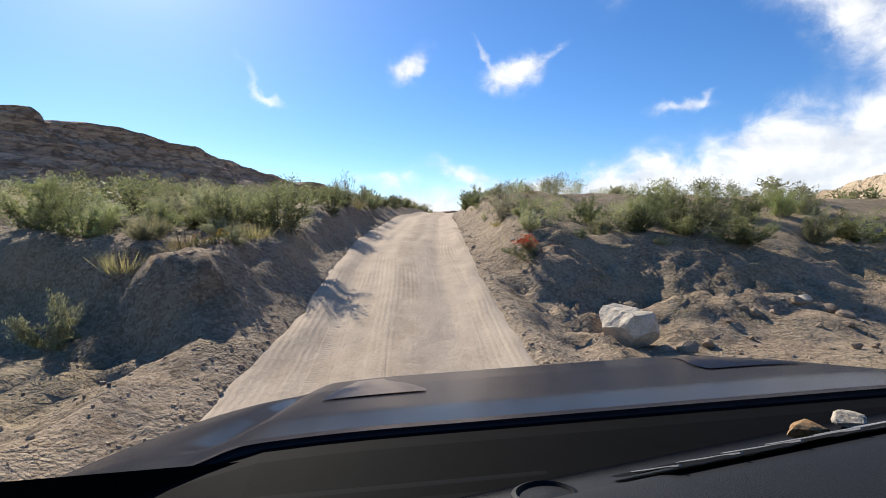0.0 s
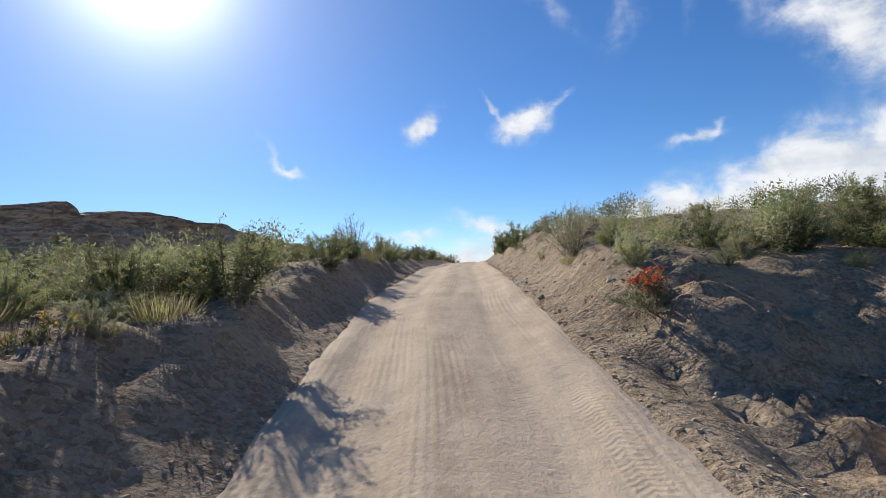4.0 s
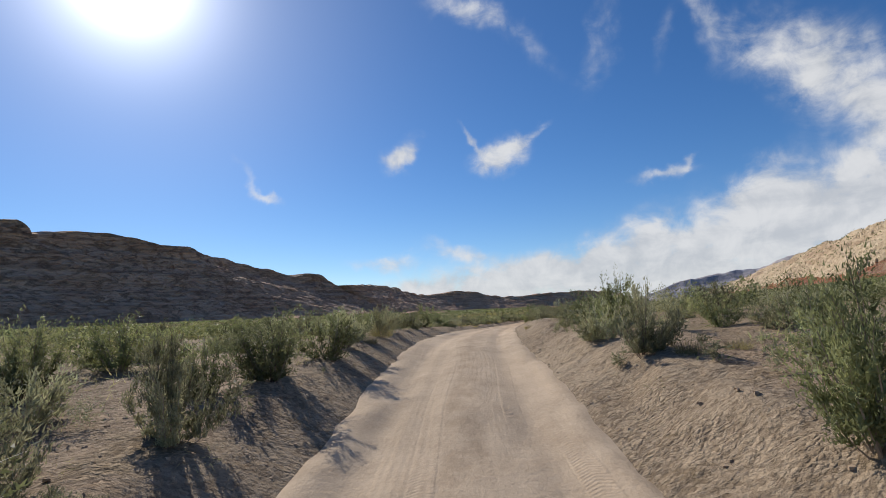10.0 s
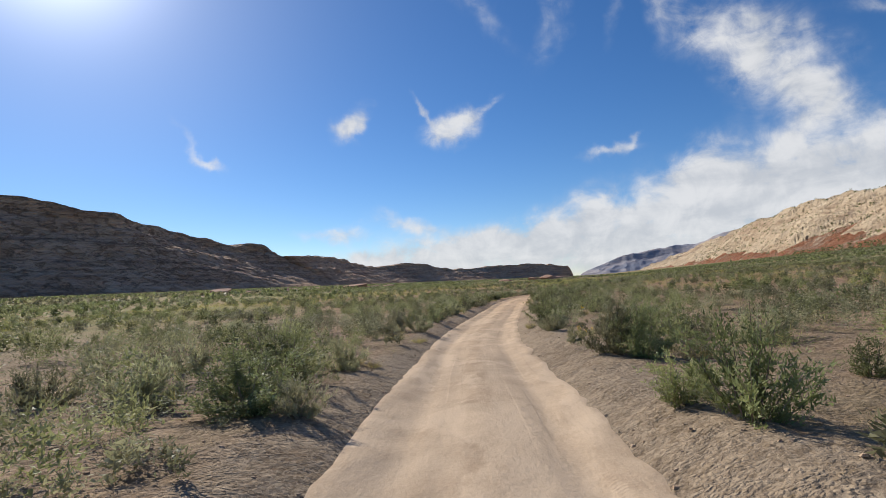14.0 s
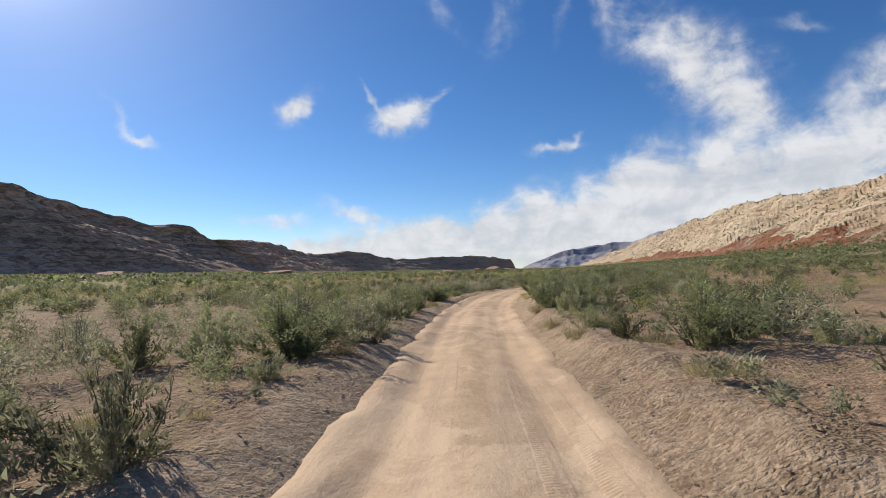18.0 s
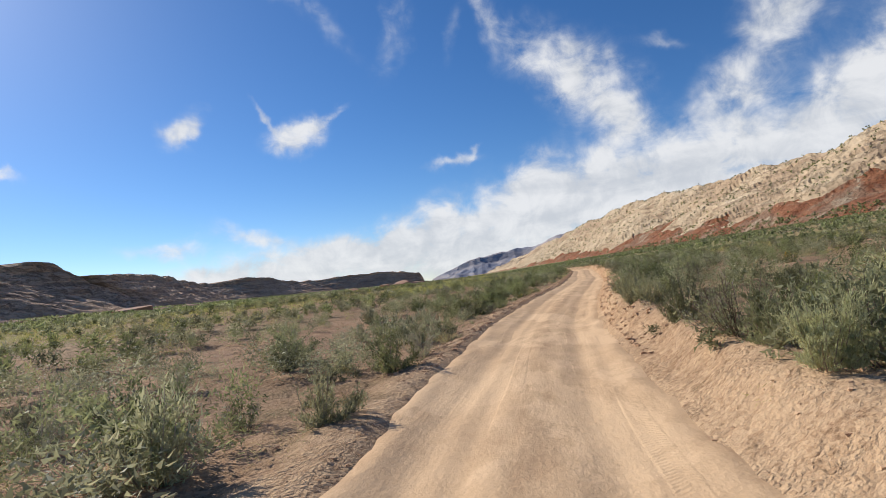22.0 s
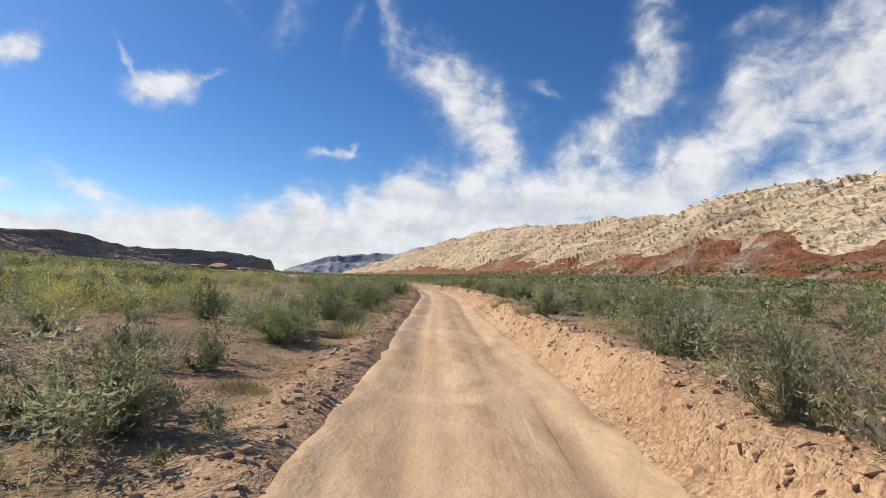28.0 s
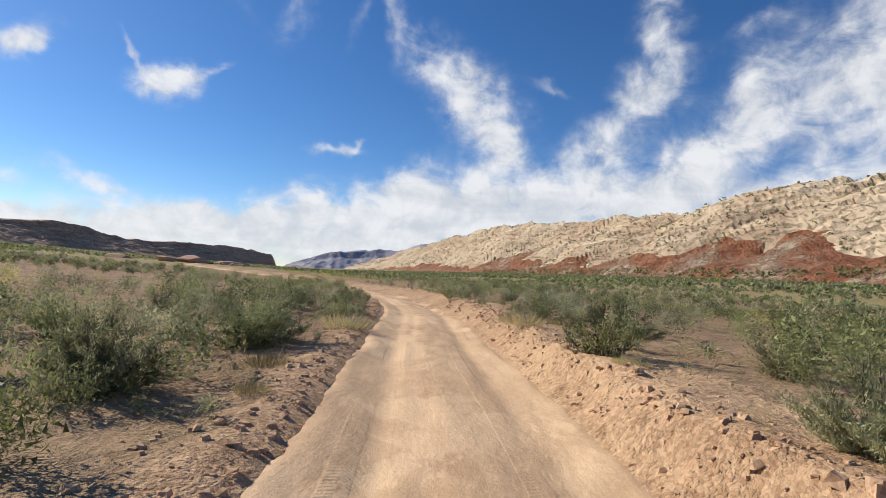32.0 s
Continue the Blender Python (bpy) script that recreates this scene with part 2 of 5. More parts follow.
        mixf = n.math("SUBTRACT", mixf, n.math("MULTIPLY", n.math("MULTIPLY", crown, n.ramp(print_, 0.42, 0.58)), 0.16))
    f = n.ramp(mixf, 0.30 if ruts else 0.36, 0.84 if ruts else 0.76)
    along = n.add("ShaderNodeSeparateXYZ", {0: p}).outputs[1]
    col = n.mix(n.ramp(n.math("ADD", along, n.math("MULTIPLY", big, 40.0)), 25.0, 170.0), n.mix(f, (*start[0], 1), (*start[1], 1)), n.mix(f, (*end[0], 1), (*end[1], 1)))
    if green:
        graded = n.math("MULTIPLY", n.add("ShaderNodeAttribute", attribute_name="graded").outputs["Fac"], n.ramp(n.math("ADD", mid, n.math("MULTIPLY", fine, 0.5)), 0.45, 0.85))
        patch = n.math("ADD", n.math("MULTIPLY", n.noise(p, 0.06, 4, 0.6), 0.5), n.math("MULTIPLY", n.noise(p, 0.55, 5, 0.7), 0.5))
        col = n.mix(n.math("MULTIPLY", n.ramp(patch, 0.42, 0.58), green_amount), col, (*green, 1))
        # grassy flats away from the road
        px, py, _ = n.add("ShaderNodeSeparateXYZ", {0: p}).outputs
        flats = n.math("MAXIMUM", n.math("MAXIMUM", n.ramp(px, 72.0, 140.0), n.ramp(px, -16.0, -46.0)), n.ramp(py, 250.0, 380.0))
        col = n.mix(n.math("MULTIPLY", flats, n.math("MULTIPLY", n.ramp(n.noise(p, 0.03, 5, 0.65), 0.36, 0.6), 0.75)), col, (0.29, 0.275, 0.10, 1))
        late = n.ramp(along, 60.0, 170.0)
        col = n.mix(n.ramp(graded, 0.02, 0.5), col, n.mix(f, n.mix(late, (0.20, 0.145, 0.095, 1), (0.35, 0.205, 0.113, 1)), n.mix(late, (0.40, 0.31, 0.215, 1), (0.61, 0.405, 0.238, 1))))
        height = n.math("ADD", height, n.math("MULTIPLY", n.noise(p, 2.2, 5, 0.65), 2.2))
    n.put(bsdf.inputs["Base Color"], col)
    bsdf.inputs["Roughness"].default_value = 0.95
    bsdf.inputs["Specular IOR Level"].default_value = 0.12
    bump(n, bsdf, height, 1.0, rough_bump)
    return m


SOIL = soil("dry_soil", ((0.175, 0.122, 0.080), (0.395, 0.30, 0.208)), ((0.205, 0.118, 0.068), (0.45, 0.288, 0.176)), (0.21, 0.19, 0.095), 0.3, 0.06)
ROAD_DIRT = soil("road_dirt", ((0.33, 0.25, 0.172), (0.58, 0.465, 0.345)), ((0.44, 0.275, 0.155), (0.69, 0.475, 0.285)), rough_bump=0.038, ruts=True)
CLOD = soil("clod_earth", ((0.26, 0.19, 0.13), (0.5, 0.39, 0.28)), ((0.34, 0.205, 0.12), (0.59, 0.39, 0.245)), rough_bump=0.015)


def rock(name, cols, scale, streak=0.0, rough_bump=0.5, bump_scale=0.4, crack=0.0, layers=0.0, slant=None):
    m, n, bsdf = material(name)
    p = place_of(n)
    q = n.add("ShaderNodeMapping", {0: p, 3: (1, 1, 1 + streak)}).outputs[0]
    a, b = n.noise(q, scale, 6, 0.62, 0.4), n.noise(q, scale * 7, 5, 0.65)
    col = n.mix(n.ramp(a, 0.35, 0.65), (*cols[0], 1), (*cols[1], 1))
    col = n.mix(n.ramp(b, 0.5, 0.72), col, (*cols[2], 1))
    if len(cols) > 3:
        # steep faces get a darker base colour that stands in for shade
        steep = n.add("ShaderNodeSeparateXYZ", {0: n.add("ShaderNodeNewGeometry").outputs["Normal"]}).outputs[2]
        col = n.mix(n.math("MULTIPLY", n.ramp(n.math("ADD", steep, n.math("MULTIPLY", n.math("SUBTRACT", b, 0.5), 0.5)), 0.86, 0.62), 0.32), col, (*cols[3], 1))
    height = n.noise(q, bump_scale, 8, 0.68)
    if layers:
        beds = n.noise(n.add("ShaderNodeMapping", {0: p, 3: (0.08, 0.08, 2.4)}).outputs[0], 0.07, 5, 0.65, 0.4)
        col = n.mix(n.math("MULTIPLY", n.ramp(beds, 0.52, 0.62), layers), col, (*[c * 0.68 for c in cols[2]], 1))
        col = n.mix(n.math("MULTIPLY", n.ramp(beds, 0.46, 0.38), layers * 0.6), col, (*[c * 1.25 for c in cols[1]], 1))
        height = n.math("ADD", height, n.math("MULTIPLY", beds, 1.2))
    if slant:
        tilted = n.add("ShaderNodeMapping", {0: p, 2: (radians(20), 0, 0), 3: (0.35, 0.22, 1.9)}).outputs[0]
        beds = n.noise(tilted, 0.016, 6, 0.6, 0.7)
        broken = n.math("MULTIPLY_ADD", n.ramp(n.noise(p, 0.0055, 3, 0.55), 0.42, 0.58), 0.85, 0.15)
        col = n.mix(n.math("MULTIPLY", n.ramp(beds, 0.50, 0.58), n.math("MULTIPLY", broken, 0.75)), col, (*slant[0], 1))
        col = n.mix(n.math("MULTIPLY", n.ramp(n.noise(tilted, 0.06, 6, 0.68, 0.5), 0.56, 0.64), n.math("MULTIPLY", broken, 0.8)), col, (*slant[1], 1))
        specks = n.noise(p, 0.11, 4, 0.72)
        col = n.mix(n.math("MULTIPLY", n.ramp(specks, 0.61, 0.66), n.math("MULTIPLY", broken, 0.8)), col, (0.10, 0.085, 0.05, 1))
        height = n.math("ADD", height, n.math("MULTIPLY", beds, 1.5))
    if crack:
        gaps = n.noise(q, 0.07, 9, 0.78, 0.8)
        col = n.mix(n.math("MULTIPLY", n.ramp(gaps, 0.53, 0.61), crack), col, (*[c * 0.6 for c in cols[-1]], 1))
        height = n.math("SUBTRACT", height, n.math("MULTIPLY", n.ramp(gaps, 0.5, 0.62), 0.5))
    n.put(bsdf.inputs["Base Color"], col)
    bsdf.inputs["Roughness"].default_value = 0.92
    bsdf.inputs["Specular IOR Level"].default_value = 0.15
    bump(n, bsdf, height, 1.0, rough_bump)
    return m


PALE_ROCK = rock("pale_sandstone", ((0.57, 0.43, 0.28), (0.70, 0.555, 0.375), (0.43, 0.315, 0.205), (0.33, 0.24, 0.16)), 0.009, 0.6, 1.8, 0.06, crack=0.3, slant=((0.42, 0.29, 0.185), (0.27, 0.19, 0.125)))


def red_slope():
    """Rust-red shale, with brown talus, cream ledges and dark specks."""
    m, n, bsdf = material("red_slope")
    p = place_of(n)
    big, mid, fine = n.noise(p, 0.013, 5, 0.6, 0.6), n.noise(p, 0.06, 6, 0.68), n.noise(p, 0.35, 5, 0.7)
    band = n.noise(n.add("ShaderNodeMapping", {0: p, 3: (0.25, 0.25, 3.0)}).outputs[0], 0.05, 5, 0.6, 0.5)
    col = n.mix(n.ramp(mid, 0.35, 0.65), (0.27, 0.100, 0.050, 1), (0.43, 0.19, 0.10, 1))
    col = n.mix(n.math("MULTIPLY", n.ramp(big, 0.46, 0.58), 0.8), col, (0.38, 0.25, 0.165, 1))
    col = n.mix(n.math("MULTIPLY", n.ramp(band, 0.56, 0.66), 0.7), col, (0.42, 0.27, 0.175, 1))
    col = n.mix(n.ramp(n.math("ADD", n.math("MULTIPLY", big, 0.5), n.math("MULTIPLY", mid, 0.5)), 0.55, 0.60), col, (0.55, 0.43, 0.30, 1))
    col = n.mix(n.math("MULTIPLY", n.ramp(fine, 0.54, 0.64), 0.75), col, (0.11, 0.085, 0.05, 1))
    n.put(bsdf.inputs["Base Color"], col)
    bsdf.inputs["Roughness"].default_value, bsdf.inputs["Specular IOR Level"].default_value = 0.92, 0.15
    bump(n, bsdf, n.math("ADD", mid, n.math("MULTIPLY", fine, 0.35)), 1.0, 14.0)
    return m


RED_ROCK = red_slope()
MESA_ROCK = rock("dark_mesa_rock", ((0.50, 0.325, 0.215), (0.60, 0.41, 0.28), (0.38, 0.24, 0.165)), 0.015, 1.2, 6.0, 0.05, crack=0.4, layers=0.5)
# blue-grey of distance haze is put into the far mesa's rock colour
HAZED_ROCK = rock("haze_tinted_rock", ((0.19, 0.21, 0.27), (0.42, 0.37, 0.36), (0.22, 0.22, 0.26)), 0.004, 2.0, 8.0, 0.02)
BOULDER = rock("pale_boulder", ((0.47, 0.40, 0.31), (0.62, 0.54, 0.43), (0.33, 0.27, 0.2)), 5.0, 0.0, 0.03, 9.0)
STONE = rock("brown_stone", ((0.26, 0.19, 0.13), (0.38, 0.29, 0.2), (0.18, 0.13, 0.1)), 9.0, 0.0, 0.01, 20.0)


def leafy(name, dark, light, thin_share=0.42):
    """Small leaves: tones differ from leaf to leaf, from bush to bush and over the flat."""
    m, n, bsdf = material(name)
    geo = n.add("ShaderNodeNewGeometry")
    per = n.add("ShaderNodeObjectInfo").outputs["Random"]
    bush, tract = n.noise(geo.outputs["Position"], 0.8, 2, 0.5), n.noise(geo.outputs["Position"], 0.06, 3, 0.5)
    pick = n.math("ADD", n.math("MULTIPLY", geo.outputs["Random Per Island"], 0.6), n.math("MULTIPLY", n.ramp(bush, 0.35, 0.65), 0.4))
    col = n.mix(pick, (*dark, 1), (*light, 1))
    value = n.math("ADD", n.math("ADD", 0.5, n.math("MULTIPLY", per, 0.3)), n.math("MULTIPLY", n.ramp(bush, 0.32, 0.68), 0.75))
    hsv = n.add("ShaderNodeHueSaturation", {"Hue": n.math("ADD", 0.466, n.math("MULTIPLY", n.math("ADD", per, tract), 0.024)), "Saturation": n.math("ADD", 0.75, n.math("MULTIPLY", tract, 0.5)), "Value": value, "Color": col})
    n.put(bsdf.inputs["Base Color"], hsv.outputs[0])
    bsdf.inputs["Roughness"].default_value = 0.6
    bsdf.inputs["Specular IOR Level"].default_value = 0.3
    # thin leaves let some light through
    thin = n.add("ShaderNodeBsdfTranslucent", {0: hsv.outputs[0]})
    both = n.add("ShaderNodeMixShader", {0: thin_share, 1: bsdf.outputs[0], 2: thin.outputs[0]})
    out = [x for x in n.tree.nodes if x.type == "OUTPUT_MATERIAL"][0]
    n.tree.links.new(both.outputs[0], out.inputs[0])
    return m


GREEN = leafy("greasewood_leaf", (0.135, 0.158, 0.064), (0.31, 0.335, 0.148))
SAGE = leafy("sage_leaf", (0.20, 0.208, 0.108), (0.41, 0.405, 0.225))
GRASS = leafy("dry_grass", (0.26, 0.235, 0.09), (0.45, 0.40, 0.17))
MEADOW = leafy("meadow_grass_blade", (0.30, 0.31, 0.085), (0.50, 0.47, 0.155))
TWIG = leafy("grey_twig", (0.15, 0.115, 0.085), (0.34, 0.285, 0.22), 0.0)
ORANGE = leafy("orange_petal", (0.55, 0.11, 0.03), (0.75, 0.2, 0.06))
YELLOW = leafy("yellow_petal", (0.75, 0.45, 0.02), (0.85, 0.6, 0.04))


# ---- mesh helpers ----
def mesh_of(name, verts, faces, mats, mat_index=None, smooth=False):
    """A mesh from arrays: verts (n, 3) and faces, one array (m, 3 or 4)."""
    verts, faces = np.asarray(verts, np.float32), np.asarray(faces, np.int32)
    me = bpy.data.meshes.new(name)
    me.vertices.add(len(verts))
    me.vertices.foreach_set("co", verts.ravel())
    size = faces.shape[1]
    me.loops.add(faces.size)
    me.loops.foreach_set("vertex_index", faces.ravel())
    me.polygons.add(len(faces))
    me.polygons.foreach_set("loop_start", np.arange(0, faces.size, size, dtype=np.int32))
    me.polygons.foreach_set("loop_total", np.full(len(faces), size, np.int32))
    for m in mats:
        me.materials.append(m)
    if mat_index is not None:
        me.polygons.foreach_set("material_index", np.asarray(mat_index, np.int32))
    me.polygons.foreach_set("use_smooth", np.full(len(faces), smooth))
    me.update(calc_edges=True)
    return me


def grid_faces(nu, nv):
    i = np.arange((nu - 1) * (nv - 1))
    a = (i // (nv - 1)) * nv + i % (nv - 1)
    return np.stack([a, a + nv, a + nv + 1, a + 1], 1)


def hash2(ix, iy, seed):
    h = (ix.astype(np.int64) * 374761393 + iy.astype(np.int64) * 668265263 + seed * 974711) & 0x7FFFFFFF
    h = ((h ^ (h >> 13)) * 1274126177) & 0x7FFFFFFF
    return ((h ^ (h >> 16)) & 0xFFFF) / 65535.0


def vnoise(x, y, seed=0):
    """Smooth noise in the plane, 0 to 1."""
    ix, iy = np.floor(x), np.floor(y)
    fx, fy = x - ix, y - iy
    fx, fy = fx * fx * (3 - 2 * fx), fy * fy * (3 - 2 * fy)
    a, b = hash2(ix, iy, seed), hash2(ix + 1, iy, seed)
    c, d = hash2(ix, iy + 1, seed), hash2(ix + 1, iy + 1, seed)
    return (a * (1 - fx) + b * fx) * (1 - fy) + (c * (1 - fx) + d * fx) * fy


def fbm(x, y, octaves=4, seed=0, gain=0.5):
    total, amp, norm = 0.0, 1.0, 0.0
    for o in range(octaves):
        total, norm = total + amp * vnoise(x * 2**o, y * 2**o, seed + o * 17), norm + amp
        amp *= gain
    return total / norm


def crumble(x, y, octaves=4, seed=0, gain=0.6):
    """Noise without a grain: each octave turned and bent by the last."""
    total, amp, norm, last = 0.0, 1.0, 0.0, 0.0
    for o in range(octaves):
        x, y = 0.766 * x - 0.643 * y + 0.9 * last + 3.7, 0.643 * x + 0.766 * y - 0.7 * last + 1.9
        last = vnoise(x, y, seed + o * 17) - 0.5
        total, norm = total + amp * last, norm + amp
        x, y, amp = x * 1.93, y * 1.93, amp * gain
    return total / norm


def smooth(a, b, x):
    t = np.clip((x - a) / (b - a), 0, 1)
    return t * t * (3 - 2 * t)


def spline(rows, step):
    """A dense smooth line through control rows."""
    rows = np.asarray(rows, float)
    ext = np.vstack([2 * rows[0] - rows[1], rows, 2 * rows[-1] - rows[-2]])
    out = []
    for i in range(1, len(ext) - 2):
        p0, p1, p2, p3 = ext[i - 1 : i + 3]
        n = max(int(np.linalg.norm(p2 - p1) / step), 1)
        t = np.linspace(0, 1, n, endpoint=False)[:, None]
        out.append(0.5 * (2 * p1 + (p2 - p0) * t + (2 * p0 - 5 * p1 + 4 * p2 - p3) * t**2 + (3 * p1 - p0 - 3 * p2 + p3) * t**3))
    return np.vstack(out + [rows[-1:]])


# ---- the lie of the land ----
# middle of the road: x, y, height of its surface
ROAD = [
    (3.01, -22.00, -1.30),
    (1.21, -8.00, -1.50),
    (0.01, 0.00, -1.54),
    (-0.36, 1.50, -1.74),
    (-0.73, 2.87, -1.75),
    (-1.43, 5.52, -1.53),
    (-2.68, 10.54, -0.73),
    (-3.68, 15.25, -0.14),
    (-4.72, 20.70, 0.29),
    (-5.74, 25.84, 0.68),
    (-6.46, 30.22, 0.94),
    (-7.23, 34.86, 1.14),
    (-7.97, 40.02, 1.47),
    (-8.70, 46.24, 1.67),
    (-9.33, 57.49, 1.51),
    (-9.72, 74.17, 1.07),
    (-8.62, 92.53, 0.79),
    (-7.06, 110.55, 0.67),
    (-4.44, 123.81, 0.71),
    (0.28, 136.51, 0.67),
    (5.67, 147.37, 0.78),
    (13.25, 161.27, 0.94),
    (20.90, 176.51, 1.16),
    (26.58, 188.52, 1.27),
    (32.30, 200.57, 1.49),
    (36.96, 211.65, 1.54),
    (41.98, 224.72, 1.54),
    (45.58, 240.31, 1.54),
    (46.63, 260.28, 1.54),
    (44.45, 285.18, 1.54),
    (38.88, 324.79, 1.54),
    (30.53, 384.21, 1.54),
]
LINE = spline(ROAD, 0.5)
seg = np.diff(LINE, axis=0)
DIST = np.r_[0, np.cumsum(np.hypot(seg[:, 0], seg[:, 1]))]
TANGENT = np.gradient(LINE[:, :2], axis=0)
TANGENT /= np.linalg.norm(TANGENT, axis=1)[:, None]
# along the line (by its y): half width, right bank height, its width, left bank height, its width
SIDES = np.array([
    (-20, 3.0, 0.1, 1.5, 0.5, 2.5),
    (2, 2.2, 0.1, 1.5, 0.75, 2.2),
    (6, 1.7, 0.4, 1.4, 0.8, 1.5),
    (10, 1.6, 0.8, 1.5, 0.65, 0.9),
    (14, 1.6, 0.95, 1.6, 0.7, 0.9),
    (19, 1.6, 1.25, 2.0, 0.7, 0.9),
    (24, 1.6, 1.0, 1.6, 0.55, 1.0),
    (30, 1.6, 0.6, 1.1, 0.45, 1.0),
    (36, 1.6, 0.45, 1.0, 0.3, 1.0),
    (60, 1.55, 0.2, 0.9, 0.15, 0.9),
    (95, 1.6, 0.3, 0.8, 0.15, 0.8),
    (118, 1.7, 0.3, 0.9, 0.0, 0.8),
    (135, 1.75, 0.46, 0.6, -0.2, 1.4),
    (150, 1.76, 0.55, 0.42, -0.15, 1.4),
    (170, 1.66, 0.5, 0.42, -0.1, 1.2),
    (200, 1.62, 0.48, 0.45, 0.0, 1.0),
    (300, 1.7, 0.3, 1.0, 0.0, 1.0),
])


def nearest(x, y):
    """For points: place on the road's line, as a fraction of its rows, and the signed distance from it (right is positive)."""
    rows = np.arange(len(LINE))
    at = np.zeros(len(x))
    for lo in range(0, len(x), 20000):
        hi = lo + 20000
        d2 = (x[lo:hi, None] - LINE[None, ::3, 0]) ** 2 + (y[lo:hi, None] - LINE[None, ::3, 1]) ** 2
        at[lo:hi] = d2.argmin(1) * 3
    for _ in range(3):
        tx, ty = np.interp(at, rows, TANGENT[:, 0]), np.interp(at, rows, TANGENT[:, 1])
        ox, oy = x - np.interp(at, rows, LINE[:, 0]), y - np.interp(at, rows, LINE[:, 1])
        at = np.clip(at + np.clip((ox * tx + oy * ty) / 0.55, -2, 2), 0, len(LINE) - 1)
    ox, oy = x - np.interp(at, rows, LINE[:, 0]), y - np.interp(at, rows, LINE[:, 1])
    side = ox * ty - oy * tx
    return at, np.sign(side) * np.hypot(ox, oy), rows


def land(x, y, detail=True):
    """Height of the ground sheet."""
    x, y = np.asarray(x, float), np.asarray(y, float)
    at, d, rows = nearest(x, y)
    ly, rz = np.interp(at, rows, LINE[:, 1]), np.interp(at, rows, LINE[:, 2])
    far = smooth(25, 90, np.abs(d))
    rz = rz * (1 - far) + 1.0 * far
    hw, rh, rw, lh, lw = (np.interp(ly, SIDES[:, 0], SIDES[:, c]) for c in range(1, 6))
    wob = crumble(x * 0.6, y * 0.6, 3, 5) * 0.9
    right, a = d > 0, np.abs(d)
    h, w = np.where(right, rh, lh), np.where(right, rw, lw)
    rise = h * smooth(0.0, 1.0, (a - hw + wob * 0.6) / w)
    bank = np.clip((a - hw) / w, 0, 1) * np.clip(1 - (a - hw - w) / 1.5, 0, 1)
    z = rz - 0.22 + rise + 0.25 * smooth(hw - 0.6, hw + 0.1, a)
    berm = np.where(right, 0.05, 0.0 * ly + 0.05)
    z = z + berm * np.exp(-(((a - hw - 0.45 - wob * 0.3) / 0.36) ** 2)) * (0.4 + 1.2 * fbm(x * 0.9, y * 0.9, 2, 83))
    away = smooth(hw + 0.4, hw + 3, a)
    across = x - np.interp(y, [-100, 70, 130, 210, 4600], [0, -8, -2, 34, 760])
    z = z + 0.06 * np.logaddexp(0, np.clip(across - 40, -400, 420) / 15) * 15 + 0.014 * np.logaddexp(0, np.clip(-across - 70, -400, 900) / 20) * 20
    z = z + away * ((fbm(x * 0.08, y * 0.08, 3, 21) - 0.5) * 0.8 * smooth(4, 20, a) + (fbm(x * 0.5, y * 0.5, 3, 31) - 0.5) * 0.22)
    # the dry wash that the road comes out of
    z = z - 0.4 * smooth(2.2, 4.5, d) * smooth(22, 14, y)
    ragged_edge = (fbm(x * 0.45, y * 0.45, 3, 77) - 0.5) * 2.0
    edge = 9.8 + 0.5 * np.clip(x - 1.2, -0.6, 30) + 0.05 * np.clip(x - 4, 0, 12) ** 2 + 0.8 * ragged_edge
    low = np.clip((1.9 - y + edge) / (3.9 + 0.3 * np.clip(x - 2, 0, 12)), 0, 1) * smooth(hw - 0.2, hw + 0.8, a)
    # the steep shaded end of the left bank, where the wash comes in
    cut = 6.1 + 0.9 * ragged_edge
    low = np.where(d > 0, low, smooth(0.55, -0.65, y - cut) * smooth(hw + 0.1, hw + 1.2, a))
    floor_z = -1.62 + (fbm(x * 0.6, y * 0.6, 3, 41) - 0.5) * 0.25 + 0.03 * np.clip(x - 2, 0, 12)
    z = z * (1 - low) + floor_z * low
    face = 1.5 * np.clip(1 - np.abs(y - edge) / 2.4, 0, 1) * smooth(hw, hw + 1.0, a) * (d > 0)
    face = face + 0.9 * np.clip(1 - np.abs(y - cut) / 1.6, 0, 1) * smooth(hw + 0.3, hw + 1.0, a) * (d < 0)
    if detail:
        rough = np.clip(bank * np.abs(h) * 1.2 + face, 0, 1.4)
        z = z + rough * (crumble(x * 1.1, y * 1.1, 4, 52, 0.75) * 0.75)
        z = z + smooth(hw, hw + 0.5, a) * smooth(60, 20, a) * crumble(x * 1.7, y * 1.7, 3, 61, 0.7) * 0.17
    return z


def axis(core_lo, core_hi, step, lo, hi):
    out, grow = list(np.arange(core_lo, core_hi, step)), step
    p = core_hi
    while p < hi:
        out.append(p)
        grow *= 1.2
        p += grow
    p, grow = core_lo, step
    while p > lo:
        grow *= 1.2
        p -= grow
        out.insert(0, p)
    return np.array(out)


gx = np.r_[[v for v in axis(-13, 38, 0.26, -4600, 4600) if v < -7 or v > 4.1], np.arange(-7, 4.1, 0.13)]
gy = np.r_[[v for v in axis(-2, 218, 0.33, -4600, 4600) if v < -2.1 or v > 14.1], np.arange(-2, 14.1, 0.13)]
gx.sort(), gy.sort()
mx, my = np.meshgrid(gx, gy, indexing="ij")
gz = land(mx.ravel(), my.ravel())
ground = new("ground", mesh_of("ground", np.stack([mx.ravel(), my.ravel(), gz], 1), grid_faces(len(gx), len(gy)), [SOIL], smooth=True))
